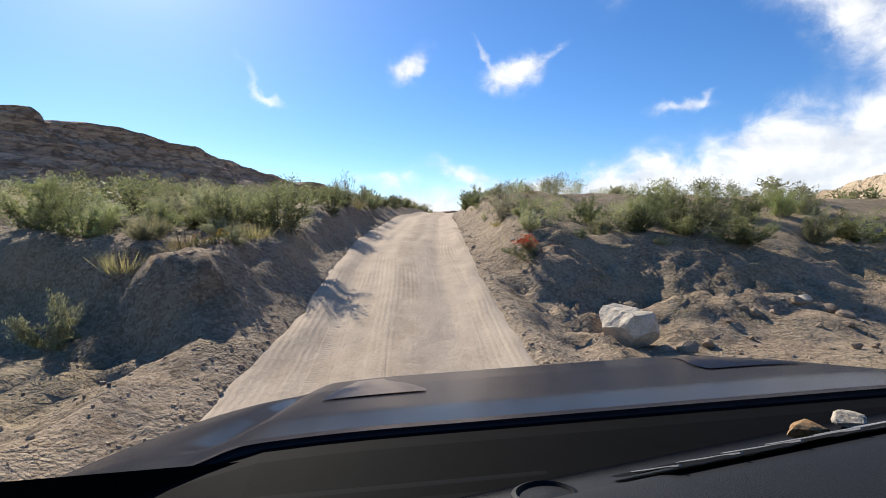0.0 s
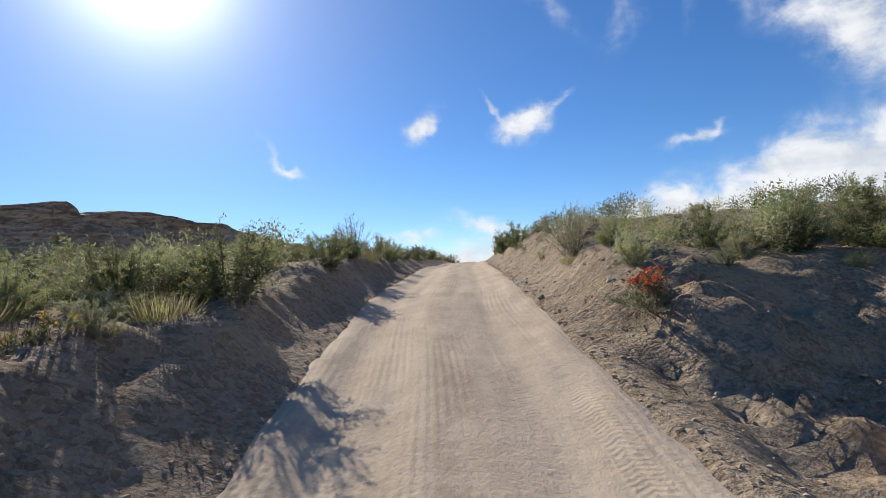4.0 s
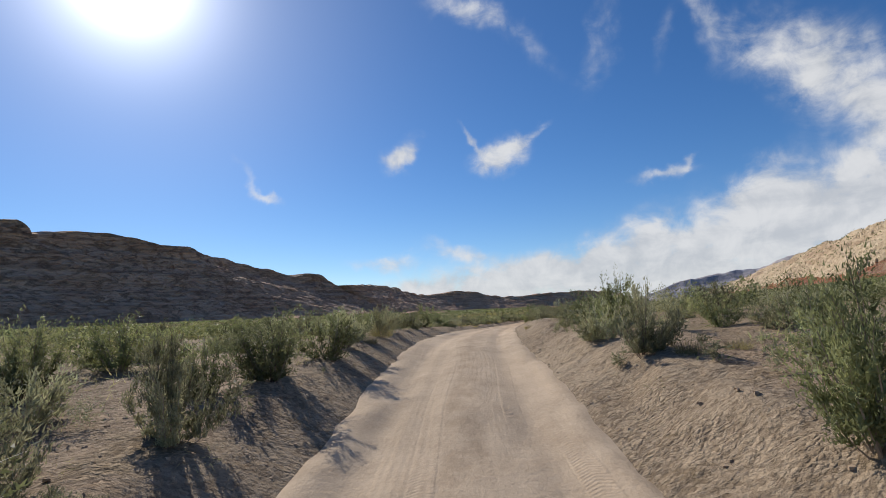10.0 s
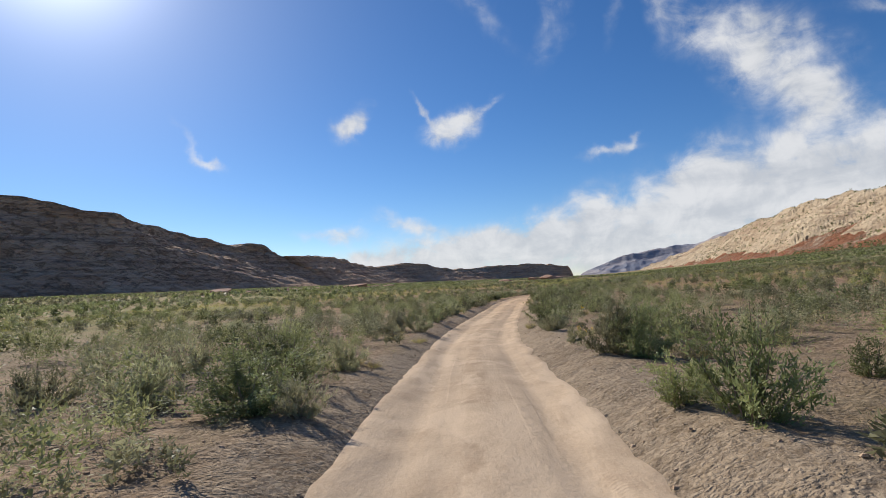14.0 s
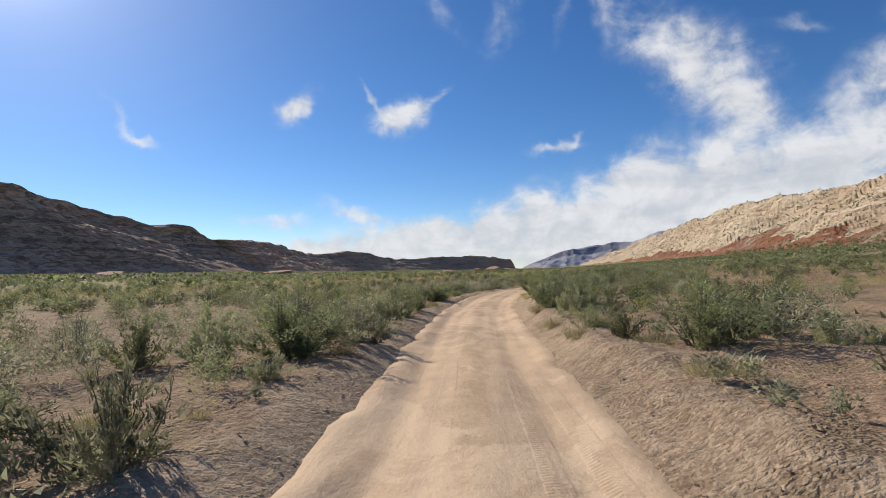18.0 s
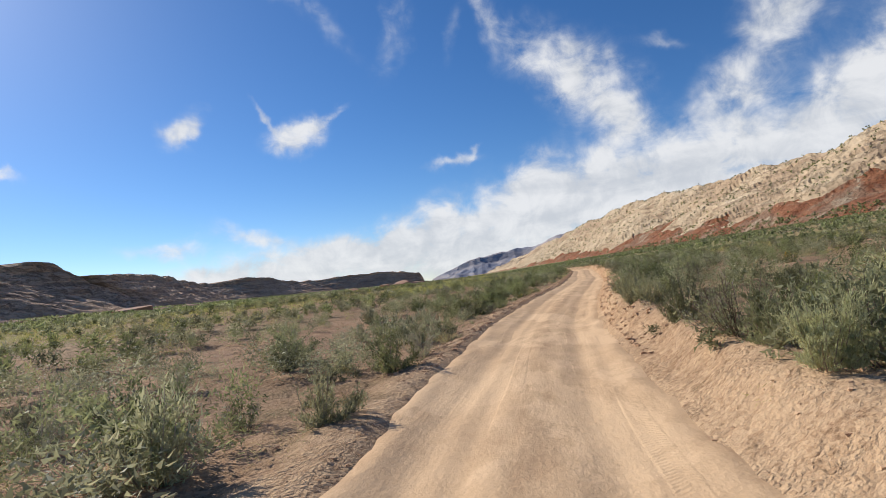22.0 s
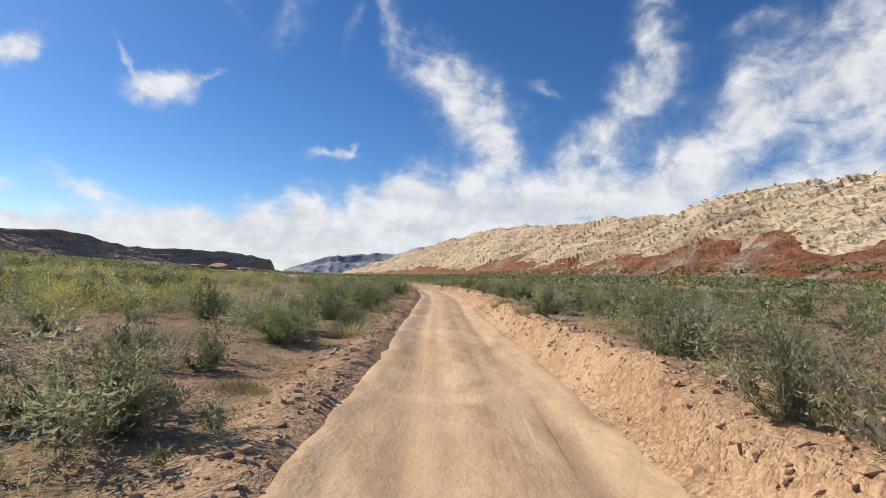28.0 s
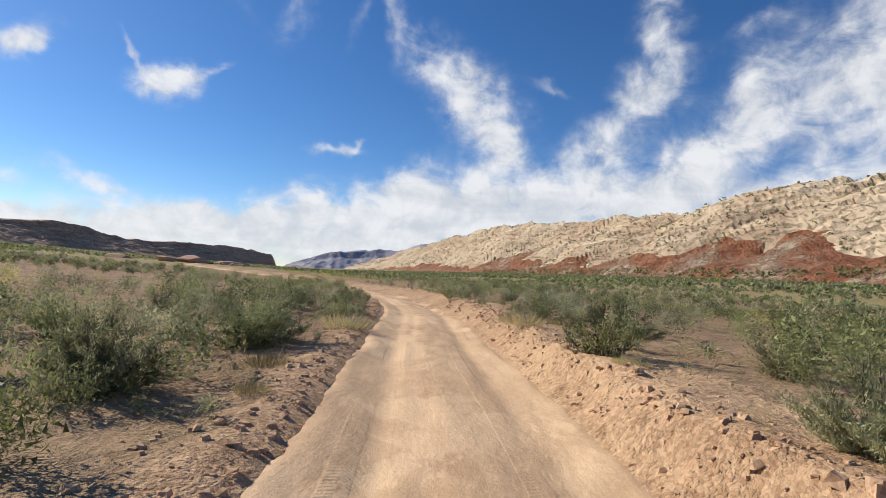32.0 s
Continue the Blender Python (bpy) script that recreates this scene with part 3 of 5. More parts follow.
_, off_road, _ = nearest(mx.ravel(), my.ravel())
half = np.interp(my.ravel(), SIDES[:, 0], SIDES[:, 1])
share = smooth(1.5, 0.5, np.abs(off_road) - half - np.where(off_road > 0, 0.05 + 0.4 * smooth(128, 146, my.ravel()), -0.55) + 1.2 * crumble(mx.ravel() * 0.5, my.ravel() * 0.5, 3, 88))
ground.data.attributes.new("graded", "FLOAT", "POINT").data.foreach_set("value", share.astype(np.float32))
tagged(ground, "dry sandy desert ground with cut banks and a gravelly wash", "ground", kind="structure")

# the road's own surface, with wheel ruts and a soft middle
rd = np.r_[np.linspace(-2.3, 2.3, 49)]
rv = []
li = np.arange(0, DIST[-1] - 1, 0.3)
cx, cy, cz = (np.interp(li, DIST, LINE[:, c]) for c in range(3))
tx, ty = np.interp(li, DIST, TANGENT[:, 0]), np.interp(li, DIST, TANGENT[:, 1])
RX, RY = cx[:, None] + ty[:, None] * rd[None], cy[:, None] - tx[:, None] * rd[None]
hwr = np.interp(cy, SIDES[:, 0], SIDES[:, 1])[:, None]
DD = np.broadcast_to(rd[None], RX.shape)
LL = np.broadcast_to(li[:, None], RX.shape)
wander = (fbm(LL * 0.08, LL * 0 + 3, 2, 9) - 0.5) * 0.5
RZ = cz[:, None] + 0.0 * RX
for off, depth, wid in ((-0.85, 0.05, 0.22), (0.80, 0.05, 0.22), (-0.45, 0.02, 0.12), (1.15, 0.018, 0.1)):
    RZ = RZ - depth * np.exp(-(((DD - off - wander) / wid) ** 2)) * (0.5 + fbm(LL * 0.2, LL * 0 + off * 9, 2, 3))
RZ = RZ + 0.03 * np.exp(-(((DD - wander) / 0.3) ** 2))
RZ = RZ + (fbm(DD * 4, LL * 1.2, 3, 12) - 0.5) * 0.035 + (fbm(DD * 3.0, LL * 2.5, 3, 13) - 0.5) * 0.035
edge_w = hwr + (fbm(LL * 0.8, DD * 0 + np.sign(DD) * 4, 3, 15) - 0.5) * 0.4 + (fbm(LL * 3.0, DD * 0 + np.sign(DD) * 7, 2, 16) - 0.5) * 0.28
RZ = RZ + 0.045 * np.exp(-(((np.abs(DD) - edge_w + 0.25) / 0.18) ** 2)) - 0.5 * smooth(0.0, 0.5, np.abs(DD) - edge_w)
road = new("road", mesh_of("road", np.stack([RX, RY, RZ], -1).reshape(-1, 3), grid_faces(*RX.shape), [ROAD_DIRT], smooth=True))
uvs = road.data.uv_layers.new(name="UVMap")
loop_v = np.zeros(len(road.data.loops), np.int32)
road.data.loops.foreach_get("vertex_index", loop_v)
uvs.data.foreach_set("uv", np.stack([DD.ravel()[loop_v], LL.ravel()[loop_v]], 1).astype(np.float32).ravel())
tagged(road, "rutted tan dirt road with tyre tracks and soft edges", "road", kind="structure")


# ---- mountains ----
def ridged(x, y, octaves, seed):
    return 1 - np.abs(2 * fbm(x, y, octaves, seed, 0.55) - 1)


def strip(foot, crest, nv, us, shape):
    """Points of a slope between the line of its foot and the line of its crest; shape(u, v, length) gives the share of the height and a lift."""
    def even(rows):
        s = spline(rows, 5.0)
        d = np.r_[0, np.cumsum(np.linalg.norm(np.diff(s, axis=0), axis=1))]
        t = np.linspace(0, 1, nv) ** 1.35 * d[-1]
        return np.stack([np.interp(t, d, s[:, c]) for c in range(3)], 1), t
    f, tf = even(foot)
    c, _ = even(crest)
    u, v = np.meshgrid(us, tf, indexing="xy")
    share, lift = shape(u, v)
    p = f[:, None] + (c - f)[:, None] * u[..., None]
    p[..., 2] = f[:, None, 2] + (c - f)[:, None, 2] * share + lift
    return p.reshape(-1, 3), grid_faces(nv, len(us))


RIGHT_FOOT = [(300, -500, 22), (340, -100, 24), (385, 170, 26), (425, 330, 27), (480, 560, 24), (575, 1000, 23), (720, 2000, 18), (860, 3300, 10)]
RIGHT_CREST = [(700, -500, 150), (700, -100, 150), (705, 250, 144), (712, 440, 143), (725, 690, 152), (740, 860, 147), (800, 1200, 150), (840, 1590, 152), (960, 2300, 130), (1050, 3400, 60)]
us = np.linspace(-0.06, 1.5, 130)


def pale_shape(u, v):
    share = np.interp(u, [-0.06, 0, 0.3, 0.55, 0.8, 1.0, 1.5], [-0.1, 0.0, 0.24, 0.55, 0.85, 1.0, 0.6])
    mid = smooth(0.0, 0.3, u) * smooth(1.25, 0.85, u)
    # broad slabs that lean up the slope, with slanting gullies and joints between them
    slant = v + u * 260
    lift = mid * (62 * (ridged(slant / 250, u * 1.3, 2, 3) - 0.74) + 26 * (ridged(slant / 78 + 0.6 * fbm(v / 120, u * 3, 2, 5), u * 1.6, 3, 8) - 0.74) + 7 * (ridged(slant / 24, u * 5, 3, 18) - 0.74))
    joint = np.abs(((slant / 46 + 1.4 * fbm(v / 90, u * 4, 3, 6)) % 1.0) - 0.5) * 2
    lift = lift - mid * 6 * smooth(0.16, 0.0, joint) * smooth(0.4, 0.6, fbm(v / 150, u * 3, 2, 7))
    lift = lift + smooth(0.8, 1.0, u) * (13 * (ridged(v / 60, u * 3, 4, 14) - 0.78))
    return share, lift


# pointed red aprons: place along the foot, how far up the slope they reach, half width on either side
APRONS = [(420, 0.4, 130, 110), (610, 0.46, 110, 100), (770, 0.42, 90, 80), (890, 0.36, 70, 60), (1010, 0.46, 120, 80), (1113, 0.52, 130, 270), (1400, 0.34, 120, 150), (1612, 0.46, 170, 280), (2250, 0.3, 420, 900)]


def red_peak(v):
    reach = 0.10 + 0.10 * fbm(v / 130, v * 0 + 2, 3, 4)
    for at, top, before, after in APRONS:
        side = np.where(v < at, (at - v) / before, (v - at) / after)
        reach = np.maximum(reach, top * np.clip(1.12 - side, 0, 1))
    return reach


def red_shape(u, v):
    share, lift = pale_shape(u, v)
    peak = red_peak(v) + (fbm(v / 40, u * 7, 4, 33) - 0.5) * 0.26
    over = np.clip((peak - u) * 90, -40, 16) * smooth(-0.03, 0.12, u)
    return share, np.where(over > 0, lift * 0.6 + over * 0.22 + 4 * (ridged(v / 34 + u * 4, u * 6, 4, 40) - 0.6) * smooth(0, 6, over), lift + over)


pv, pf = strip(RIGHT_FOOT, RIGHT_CREST, 620, us, pale_shape)
tagged(new("pale_mountain", mesh_of("pale_mountain", pv, pf, [PALE_ROCK])), "long tilted ridge of cream and grey sandstone slickrock, steep faces coloured darker as shade", "mountain", kind="structure")
rv_, rf_ = strip(RIGHT_FOOT, RIGHT_CREST, 620, us[us < 0.75], red_shape)



def clumps(name, label, verts, mat, seed, count, size, pick):
    """Dark juniper clumps over a slope, as one mesh."""
    rng = np.random.default_rng(seed)
    at = verts[rng.choice(np.where(pick)[0], count)] + rng.normal(size=(count, 3)) * np.array([3, 3, 0])
    n = 9
    p = (rng.normal(size=(count, n, 3)) * np.array([0.5, 0.5, 0.4]) + np.array([0, 0, 0.35])) * rng.uniform(*size, count)[:, None, None] + at[:, None]
    way = rng.normal(size=(count * n, 3))
    way /= np.linalg.norm(way, axis=1)[:, None]
    side = np.cross(way, rng.normal(size=(count * n, 3)))
    side /= np.linalg.norm(side, axis=1)[:, None]
    p, r = p.reshape(-1, 3), rng.uniform(0.5, 1.1, count * n)[:, None] * size[1] * 0.5
    v = np.stack([p - way * r, p + side * r * 0.7, p + way * r, p - side * r * 0.7], 1).reshape(-1, 3)
    return tagged(new(name, mesh_of(name, v, np.arange(len(v)).reshape(-1, 4), [mat])), label, "trees", kind="stuff")


clumps("ridge_junipers", "dark juniper specks on the rocky ridge", pv, GREEN, 4, 4600, (1.2, 2.7), (pv[:, 1] < 2300) & (pv[:, 1] > 50))
clumps("foot_junipers", "row of dark junipers at the foot of the ridge", rv_, GREEN, 6, 420, (1.6, 3.2), (np.tile(us[us < 0.75], 620) > 0.0) & (np.tile(us[us < 0.75], 620) < 0.05) & (rv_[:, 1] < 1200) & (rv_[:, 1] > 100))
tagged(new("red_foothills", mesh_of("red_foothills", rv_, rf_, [RED_ROCK])), "rust-red pointed foothills below the pale sandstone ridge", "hills", kind="structure")

MESA_CREST = [(-1250, 40, 200), (-960, 330, 165), (-738, 596, 154), (-722, 622, 167), (-714, 634, 160), (-704, 645, 146), (-665, 720, 154), (-600, 800, 140), (-575, 900, 124), (-540, 1010, 108), (-515, 1060, 99), (-482, 1120, 101), (-460, 1158, 77), (-430, 1220, 80), (-480, 1660, 95), (-460, 2050, 78), (-330, 2330, 94), (-180, 2600, 68), (210, 2900, 83), (390, 3050, 66), (425, 3070, 58), (450, 3090, 12)]
MESA_FOOT = [(-800, -20, 4), (-640, 200, 8), (-520, 440, 10), (-440, 620, 10), (-340, 800, 10), (-290, 980, 8), (-290, 1400, 7), (-260, 1900, 6), (-120, 2300, 6), (100, 2600, 5), (330, 2800, 4), (460, 3050, 2)]


def mesa_shape(u, v):
    w = (fbm(v / 90, u * 3, 3, 71) - 0.5) * 0.12
    share = np.interp(u + w, [-0.1, 0, 0.35, 0.5, 0.58, 0.75, 0.82, 0.94, 0.985, 1.06, 1.6], [-0.12, 0.0, 0.27, 0.39, 0.50, 0.61, 0.72, 0.81, 0.99, 1.0, 0.92])
    mid = smooth(0.0, 0.2, u) * smooth(1.3, 0.9, u)
    body = smooth(1.02, 0.8, u)
    lift = mid * body * (15 * (ridged(v / 85 + u, u * 1.6, 4, 81) - 0.72) + 7 * (ridged(v / 22, u * 4, 3, 91) - 0.72))
    lift = lift + smooth(0.8, 1.0, u) * (6 * (fbm(v / 45, u * 2, 3, 95) - 0.5) + 6 * (ridged(v / 75, u * 0 + 3, 2, 97) - 0.82) + 5 * (fbm(v / 11, u * 0 + 5, 3, 99) - 0.5) + 4 * (np.floor(4 * fbm(v / 60, u * 0 + 8, 2, 98)) / 4 - 0.4))
    return share, lift


MESA_FOOT = [tuple(np.array(f) + 0.4 * (np.array((*c[:2], f[2])) - np.array(f))) for f, c in zip(MESA_FOOT, [min(MESA_CREST, key=lambda q: math.hypot(q[0] - f[0], q[1] - f[1])) for f in MESA_FOOT])]
mv, mf = strip(MESA_FOOT, MESA_CREST, 560, np.linspace(-0.1, 1.6, 110), mesa_shape)
tagged(new("mesa", mesh_of("mesa", mv, mf, [MESA_ROCK])), "dark brown layered mesa with cliff bands, seen against the sun", "mesa", kind="structure")

FAR_CREST = [(640, 3900, 14), (830, 3900, 85), (960, 3900, 130), (1290, 3850, 178), (1400, 3700, 190), (1480, 3500, 230), (1580, 3400, 215), (1800, 3400, 215)]
FAR_FOOT = [(560, 3500, 4), (700, 3500, 5), (820, 3500, 6), (1000, 3450, 8), (1120, 3350, 10), (1250, 3200, 12), (1400, 3100, 12), (1600, 3100, 12)]


def far_shape(u, v):
    share = np.interp(u, [-0.1, 0, 0.4, 0.8, 0.92, 1.0, 1.5], [-0.1, 0, 0.3, 0.62, 0.95, 1.0, 0.95])
    return share, smooth(0, 0.2, u) * smooth(1.2, 0.9, u) * 30 * (ridged(v / 120, u * 2, 3, 101) - 0.6)


fv, ff = strip(FAR_FOOT, FAR_CREST, 200, np.linspace(-0.1, 1.5, 50), far_shape)
tagged(new("far_mesa", mesh_of("far_mesa", fv, ff, [HAZED_ROCK])), "mesa far down the valley with blue-grey haze in its rock colour", "mesa", kind="structure")

# ---- plants ----
def tubes(paths, radii, sides=3):
    """Tapered stems along polylines: arrays of verts and triangles."""
    verts, faces, base = [], [], 0
    ring = np.linspace(0, 2 * np.pi, sides, endpoint=False)
    for path, (r0, r1) in zip(paths, radii):
        n = len(path)
        for i, p in enumerate(path):
            r = r0 + (r1 - r0) * i / (n - 1)
            for a in ring:
                verts.append((p[0] + r * math.cos(a), p[1] + r * math.sin(a), p[2]))
        for i in range(n - 1):
            for j in range(sides):
                a, b = base + i * sides + j, base + i * sides + (j + 1) % sides
                faces += [(a, b, b + sides), (a, b + sides, a + sides)]
        base += n * sides
    return np.array(verts), np.array(faces)


def blades(points, ways, lengths, widths, rng):
    """Narrow four-cornered leaves."""
    n = len(points)
    side = np.cross(ways, rng.normal(size=(n, 3)))
    side /= np.linalg.norm(side, axis=1)[:, None] + 1e-9
    tip = points + ways * lengths[:, None]
    mid = points + ways * (lengths * 0.45)[:, None]
    v = np.stack([points, mid + side * (widths / 2)[:, None], tip, mid - side * (widths / 2)[:, None]], 1).reshape(-1, 3)
    return v, np.arange(4 * n).reshape(-1, 4)


def unit(v):
    return v / (np.linalg.norm(v, axis=-1, keepdims=True) + 1e-9)


def shrub_shape(seed, mains, spread, height, twigs, leaves, leaf, up, top=0.35, round_off=0.62):
    """Branches and leaves of one shrub about `height` high."""
    rng = np.random.default_rng(seed)
    paths, radii, ends = [], [], []
    for _ in range(mains):
        az = rng.uniform(0, 2 * np.pi)
        out = spread * rng.uniform(0.03, 1) ** 0.6
        h = height * (1 - round_off * (out / spread) ** 2) * rng.uniform(0.72, 1.08)
        p1 = np.array([math.cos(az) * out, math.sin(az) * out, h])
        base = np.array([math.cos(az) * 0.12 * out, math.sin(az) * 0.12 * out, -0.08])
        bend = np.array([math.cos(az) * out * 0.75, math.sin(az) * out * 0.75, h * 0.45]) + rng.normal(size=3) * 0.05 * height
        t = np.linspace(0, 1, 5)[:, None]
        path = (1 - t) ** 2 * base + 2 * t * (1 - t) * bend + t**2 * p1
        paths.append(path)
        radii.append((0.009 * height + 0.003, 0.002))
        for _ in range(twigs):
            f = rng.uniform(0.12, 0.95)
            s = np.array([np.interp(f, np.linspace(0, 1, 5), path[:, c]) for c in range(3)])
            w = unit(np.array([math.cos(az), math.sin(az), 1.1]) * 0.7 + rng.normal(size=3) * 0.65)
            w[2] = abs(w[2]) * 0.8 * f + 0.05
            e = s + w * height * rng.uniform(0.14, 0.34)
            e[2] = max(e[2], 0.06 * height)
            paths.append(np.array([s, e]))
            radii.append((0.004, 0.0015))
            ends.append((s, e))
        ends += [(path[1], path[3]), (path[2], path[4])]
    ends = np.array(ends)
    pick = rng.integers(0, len(ends), leaves)
    f = rng.uniform(top, 1.06, leaves)[:, None]
    pts = ends[pick, 0] * (1 - f) + ends[pick, 1] * f + rng.normal(size=(leaves, 3)) * 0.028 * height
    pts[:, 2] = np.maximum(pts[:, 2], 0.02)
    ways = unit(unit(ends[pick, 1] - ends[pick, 0]) * 0.6 + rng.normal(size=(leaves, 3)) * 0.55 + np.array([0, 0, up]))
    side = unit(np.cross(ways, rng.normal(size=(leaves, 3)))) * (leaf[1] / 2 * rng.uniform(0.7, 1.3, leaves))[:, None]
    tips = pts + ways * (leaf[0] * rng.uniform(0.6, 1.35, leaves))[:, None]
    heart = max(leaves // 14, 12)
    hp = ends[rng.integers(0, len(ends), heart)].mean(1) * np.array([0.75, 0.75, 0.72])
    hw_, hs = unit(rng.normal(size=(heart, 3)) + np.array([0, 0, 0.6])) * 0.085 * height, unit(rng.normal(size=(heart, 3))) * 0.024 * height
    tris = np.concatenate([np.stack([pts - side, pts + side, tips], 1), np.stack([hp - hs, hp + hs, hp + hw_], 1)])
    tris[:, :, 2] = np.maximum(tris[:, :, 2], 0.01)
    lv, lf = tris.reshape(-1, 3), np.arange(3 * len(tris)).reshape(-1, 3)
    sv, sf = tubes(paths, radii)
    return (sv, sf), (lv, lf), ends


def grass_shape(seed, count, height, spread):
    rng = np.random.default_rng(seed)
    az, r = rng.uniform(0, 2 * np.pi, count), spread * np.sqrt(rng.uniform(0, 1, count))
    pts = np.stack([np.cos(az) * r * 0.8, np.sin(az) * r * 0.8, np.full(count, -0.03)], 1)
    ways = unit(np.stack([np.cos(az) * r * 0.6, np.sin(az) * r * 0.6, np.full(count, height * 0.9)], 1) + rng.normal(size=(count, 3)) * 0.09)
    return blades(pts, ways, height * rng.uniform(0.5, 1.15, count), np.full(count, 0.0065), rng)


PLANTS = {}


def plant_kind(kind, variants):
    """Keeps the meshes of a kind: for each variant a list of (part name, mesh)."""
    PLANTS[kind] = variants


def parts_of(stem_data, leaf_data, stem_mat, leaf_mat, more=()):
    out = [("woody_base", mesh_of("woody_base", *stem_data, [stem_mat])), ("foliage", mesh_of("foliage", *leaf_data, [leaf_mat]))]
    return out + [(n, mesh_of(n, *data, [m])) for n, data, m in more]


def petals(ends, seed, count, size, keep=0.6):
    rng = np.random.default_rng(seed)
    tips = ends[ends[:, 1, 2] > np.quantile(ends[:, 1, 2], keep), 1]
    p = tips[rng.integers(0, len(tips), count)] + rng.normal(size=(count, 3)) * 0.03 + np.array([0, 0, 0.03])
    return blades(p, unit(rng.normal(size=(count, 3)) + np.array([0, 0, 0.8])), np.full(count, size), np.full(count, size * 0.9), rng)


def make_plants():
    for kind, count, size in (("", 2800, 1.0), (" near", 7200, 0.66)):
        plant_kind("greasewood_shrub" + kind, [parts_of(*shrub_shape(s, 17, 0.56, 1.0, 5, count, (0.058 * size, 0.021 * size), 0.45, 0.0)[:2], TWIG, GREEN) for s in (1, 2, 3, 4)])
        plant_kind("sagebrush_shrub" + kind, [parts_of(*shrub_shape(s, 18, 0.56, 0.8, 5, count, (0.066 * size, 0.018 * size), 0.8, 0.0)[:2], TWIG, SAGE) for s in (11, 12, 13, 14)])
    plant_kind("dry_shrub", [parts_of(*shrub_shape(s, 26, 0.56, 0.8, 12, 1700, (0.04, 0.010), 0.5, 0.3)[:2], TWIG, SAGE) for s in (21, 22, 23)])
    plant_kind("grass_tuft", [[("grass_clump", mesh_of("grass_clump", *grass_shape(s, 360, 0.40, 0.34), [GRASS])), ("dry_growth", mesh_of("dry_growth", *grass_shape(s + 7, 60, 0.52, 0.26), [TWIG]))] for s in (31, 32, 33)])
    st, lf, ends = shrub_shape(41, 16, 0.5, 0.6, 4, 1300, (0.06, 0.024), 0.6)
    plant_kind("globemallow_bush", [parts_of(st, lf, TWIG, SAGE, [("blossom", petals(ends, 5, 420, 0.035), ORANGE)])])
    st, lf, ends = shrub_shape(51, 8, 0.28, 0.4, 3, 260, (0.08, 0.022), 0.6)
    plant_kind("sunflower_plant", [parts_of(st, lf, TWIG, GREEN, [("blossom", petals(ends, 6, 26, 0.045, 0.75), YELLOW)])])


LABELS = {
    "greasewood_shrub": ("bushy green greasewood shrub with woody grey stems on dry soil", "shrub", "shrubs beside the road"),
    "sagebrush_shrub": ("grey-green sagebrush shrub with thin upright leaves on dry soil", "shrub", "shrubs beside the road"),
    "dry_shrub": ("half-dead shrub of bare grey twigs with few leaves", "shrub", "dry shrubs beside the road"),
    "grass_tuft": ("tuft of pale yellow-green desert grass beside the road", "grass", "grass tufts beside the road"),
    "globemallow_bush": ("globemallow bush with bright orange flowers on the bank", "flower bush", "flowering plants"),
    "sunflower_plant": ("small green plant with yellow daisy-like flowers", "flower", "flowering plants"),
}


def set_plant(kind, x, y, size, wide=1.0, variant=0, turn=0.0, sink=0.03, near=False):
    z = float(land([x], [y])[0]) - sink
    thing = new(kind)
    thing.empty_display_size = 0.1
    label, category, group = LABELS[kind]
    tagged(thing, label, category, group)
    shapes = PLANTS[kind + " near"] if near and kind + " near" in PLANTS else PLANTS[kind]
    for name, me in shapes[variant % len(shapes)]:
        o = new(name, me)
        o.parent = thing
        if name == "blossom":
            o["kind"] = "stuff"
    thing.matrix_world = Matrix.Translation((x, y, z)) @ Matrix.Rotation(turn, 4, "Z") @ Matrix.Diagonal((size * wide, size * wide, size, 1))
    return thing


make_plants()
TAKEN = []


def roadside(count, kinds, seed, y_range, off_range, sizes, side=0, gap=0.8):
    """Scatters plants along a stretch of the road, clear of it and of one another."""
    rng = np.random.default_rng(seed)
    done = tries = 0
    while done < count and tries < count * 12:
        tries += 1
        i = int(np.searchsorted(LINE[:, 1], rng.uniform(*y_range)))
        i = min(max(i, 1), len(LINE) - 2)
        sgn = side or rng.choice((-1, 1))
        hw = np.interp(LINE[i, 1], SIDES[:, 0], SIDES[:, 1])
        size = rng.uniform(*sizes)
        d = sgn * (hw + 0.45 + size * 0.45 + off_range[0] + (off_range[1] - off_range[0]) * rng.uniform() ** 1.3) - sgn * 0.25
        x, y = LINE[i, 0] + TANGENT[i, 1] * d, LINE[i, 1] - TANGENT[i, 0] * d
        if y < 12.4 + 1.0 * (x - 1.2) and x > -0.5 or y < 7.4 and x <= -0.5:
            continue
        if any((x - a) ** 2 + (y - b) ** 2 < (gap * 0.5 * (size + s)) ** 2 for a, b, s in TAKEN):
            continue
        TAKEN.append((x, y, size))
        kind = kinds[int(rng.integers(len(kinds)))]
        set_plant(kind, x, y, size, rng.uniform(0.85, 1.25), int(rng.integers(9)), rng.uniform(0, 6.28), near=y < 30)
        done += 1


def fixed(kind, x, y, size, wide=1.0, variant=0):
    TAKEN.append((x, y, size * wide))
    set_plant(kind, x, y, size, wide, variant, x * 1.7 + y, near=True)


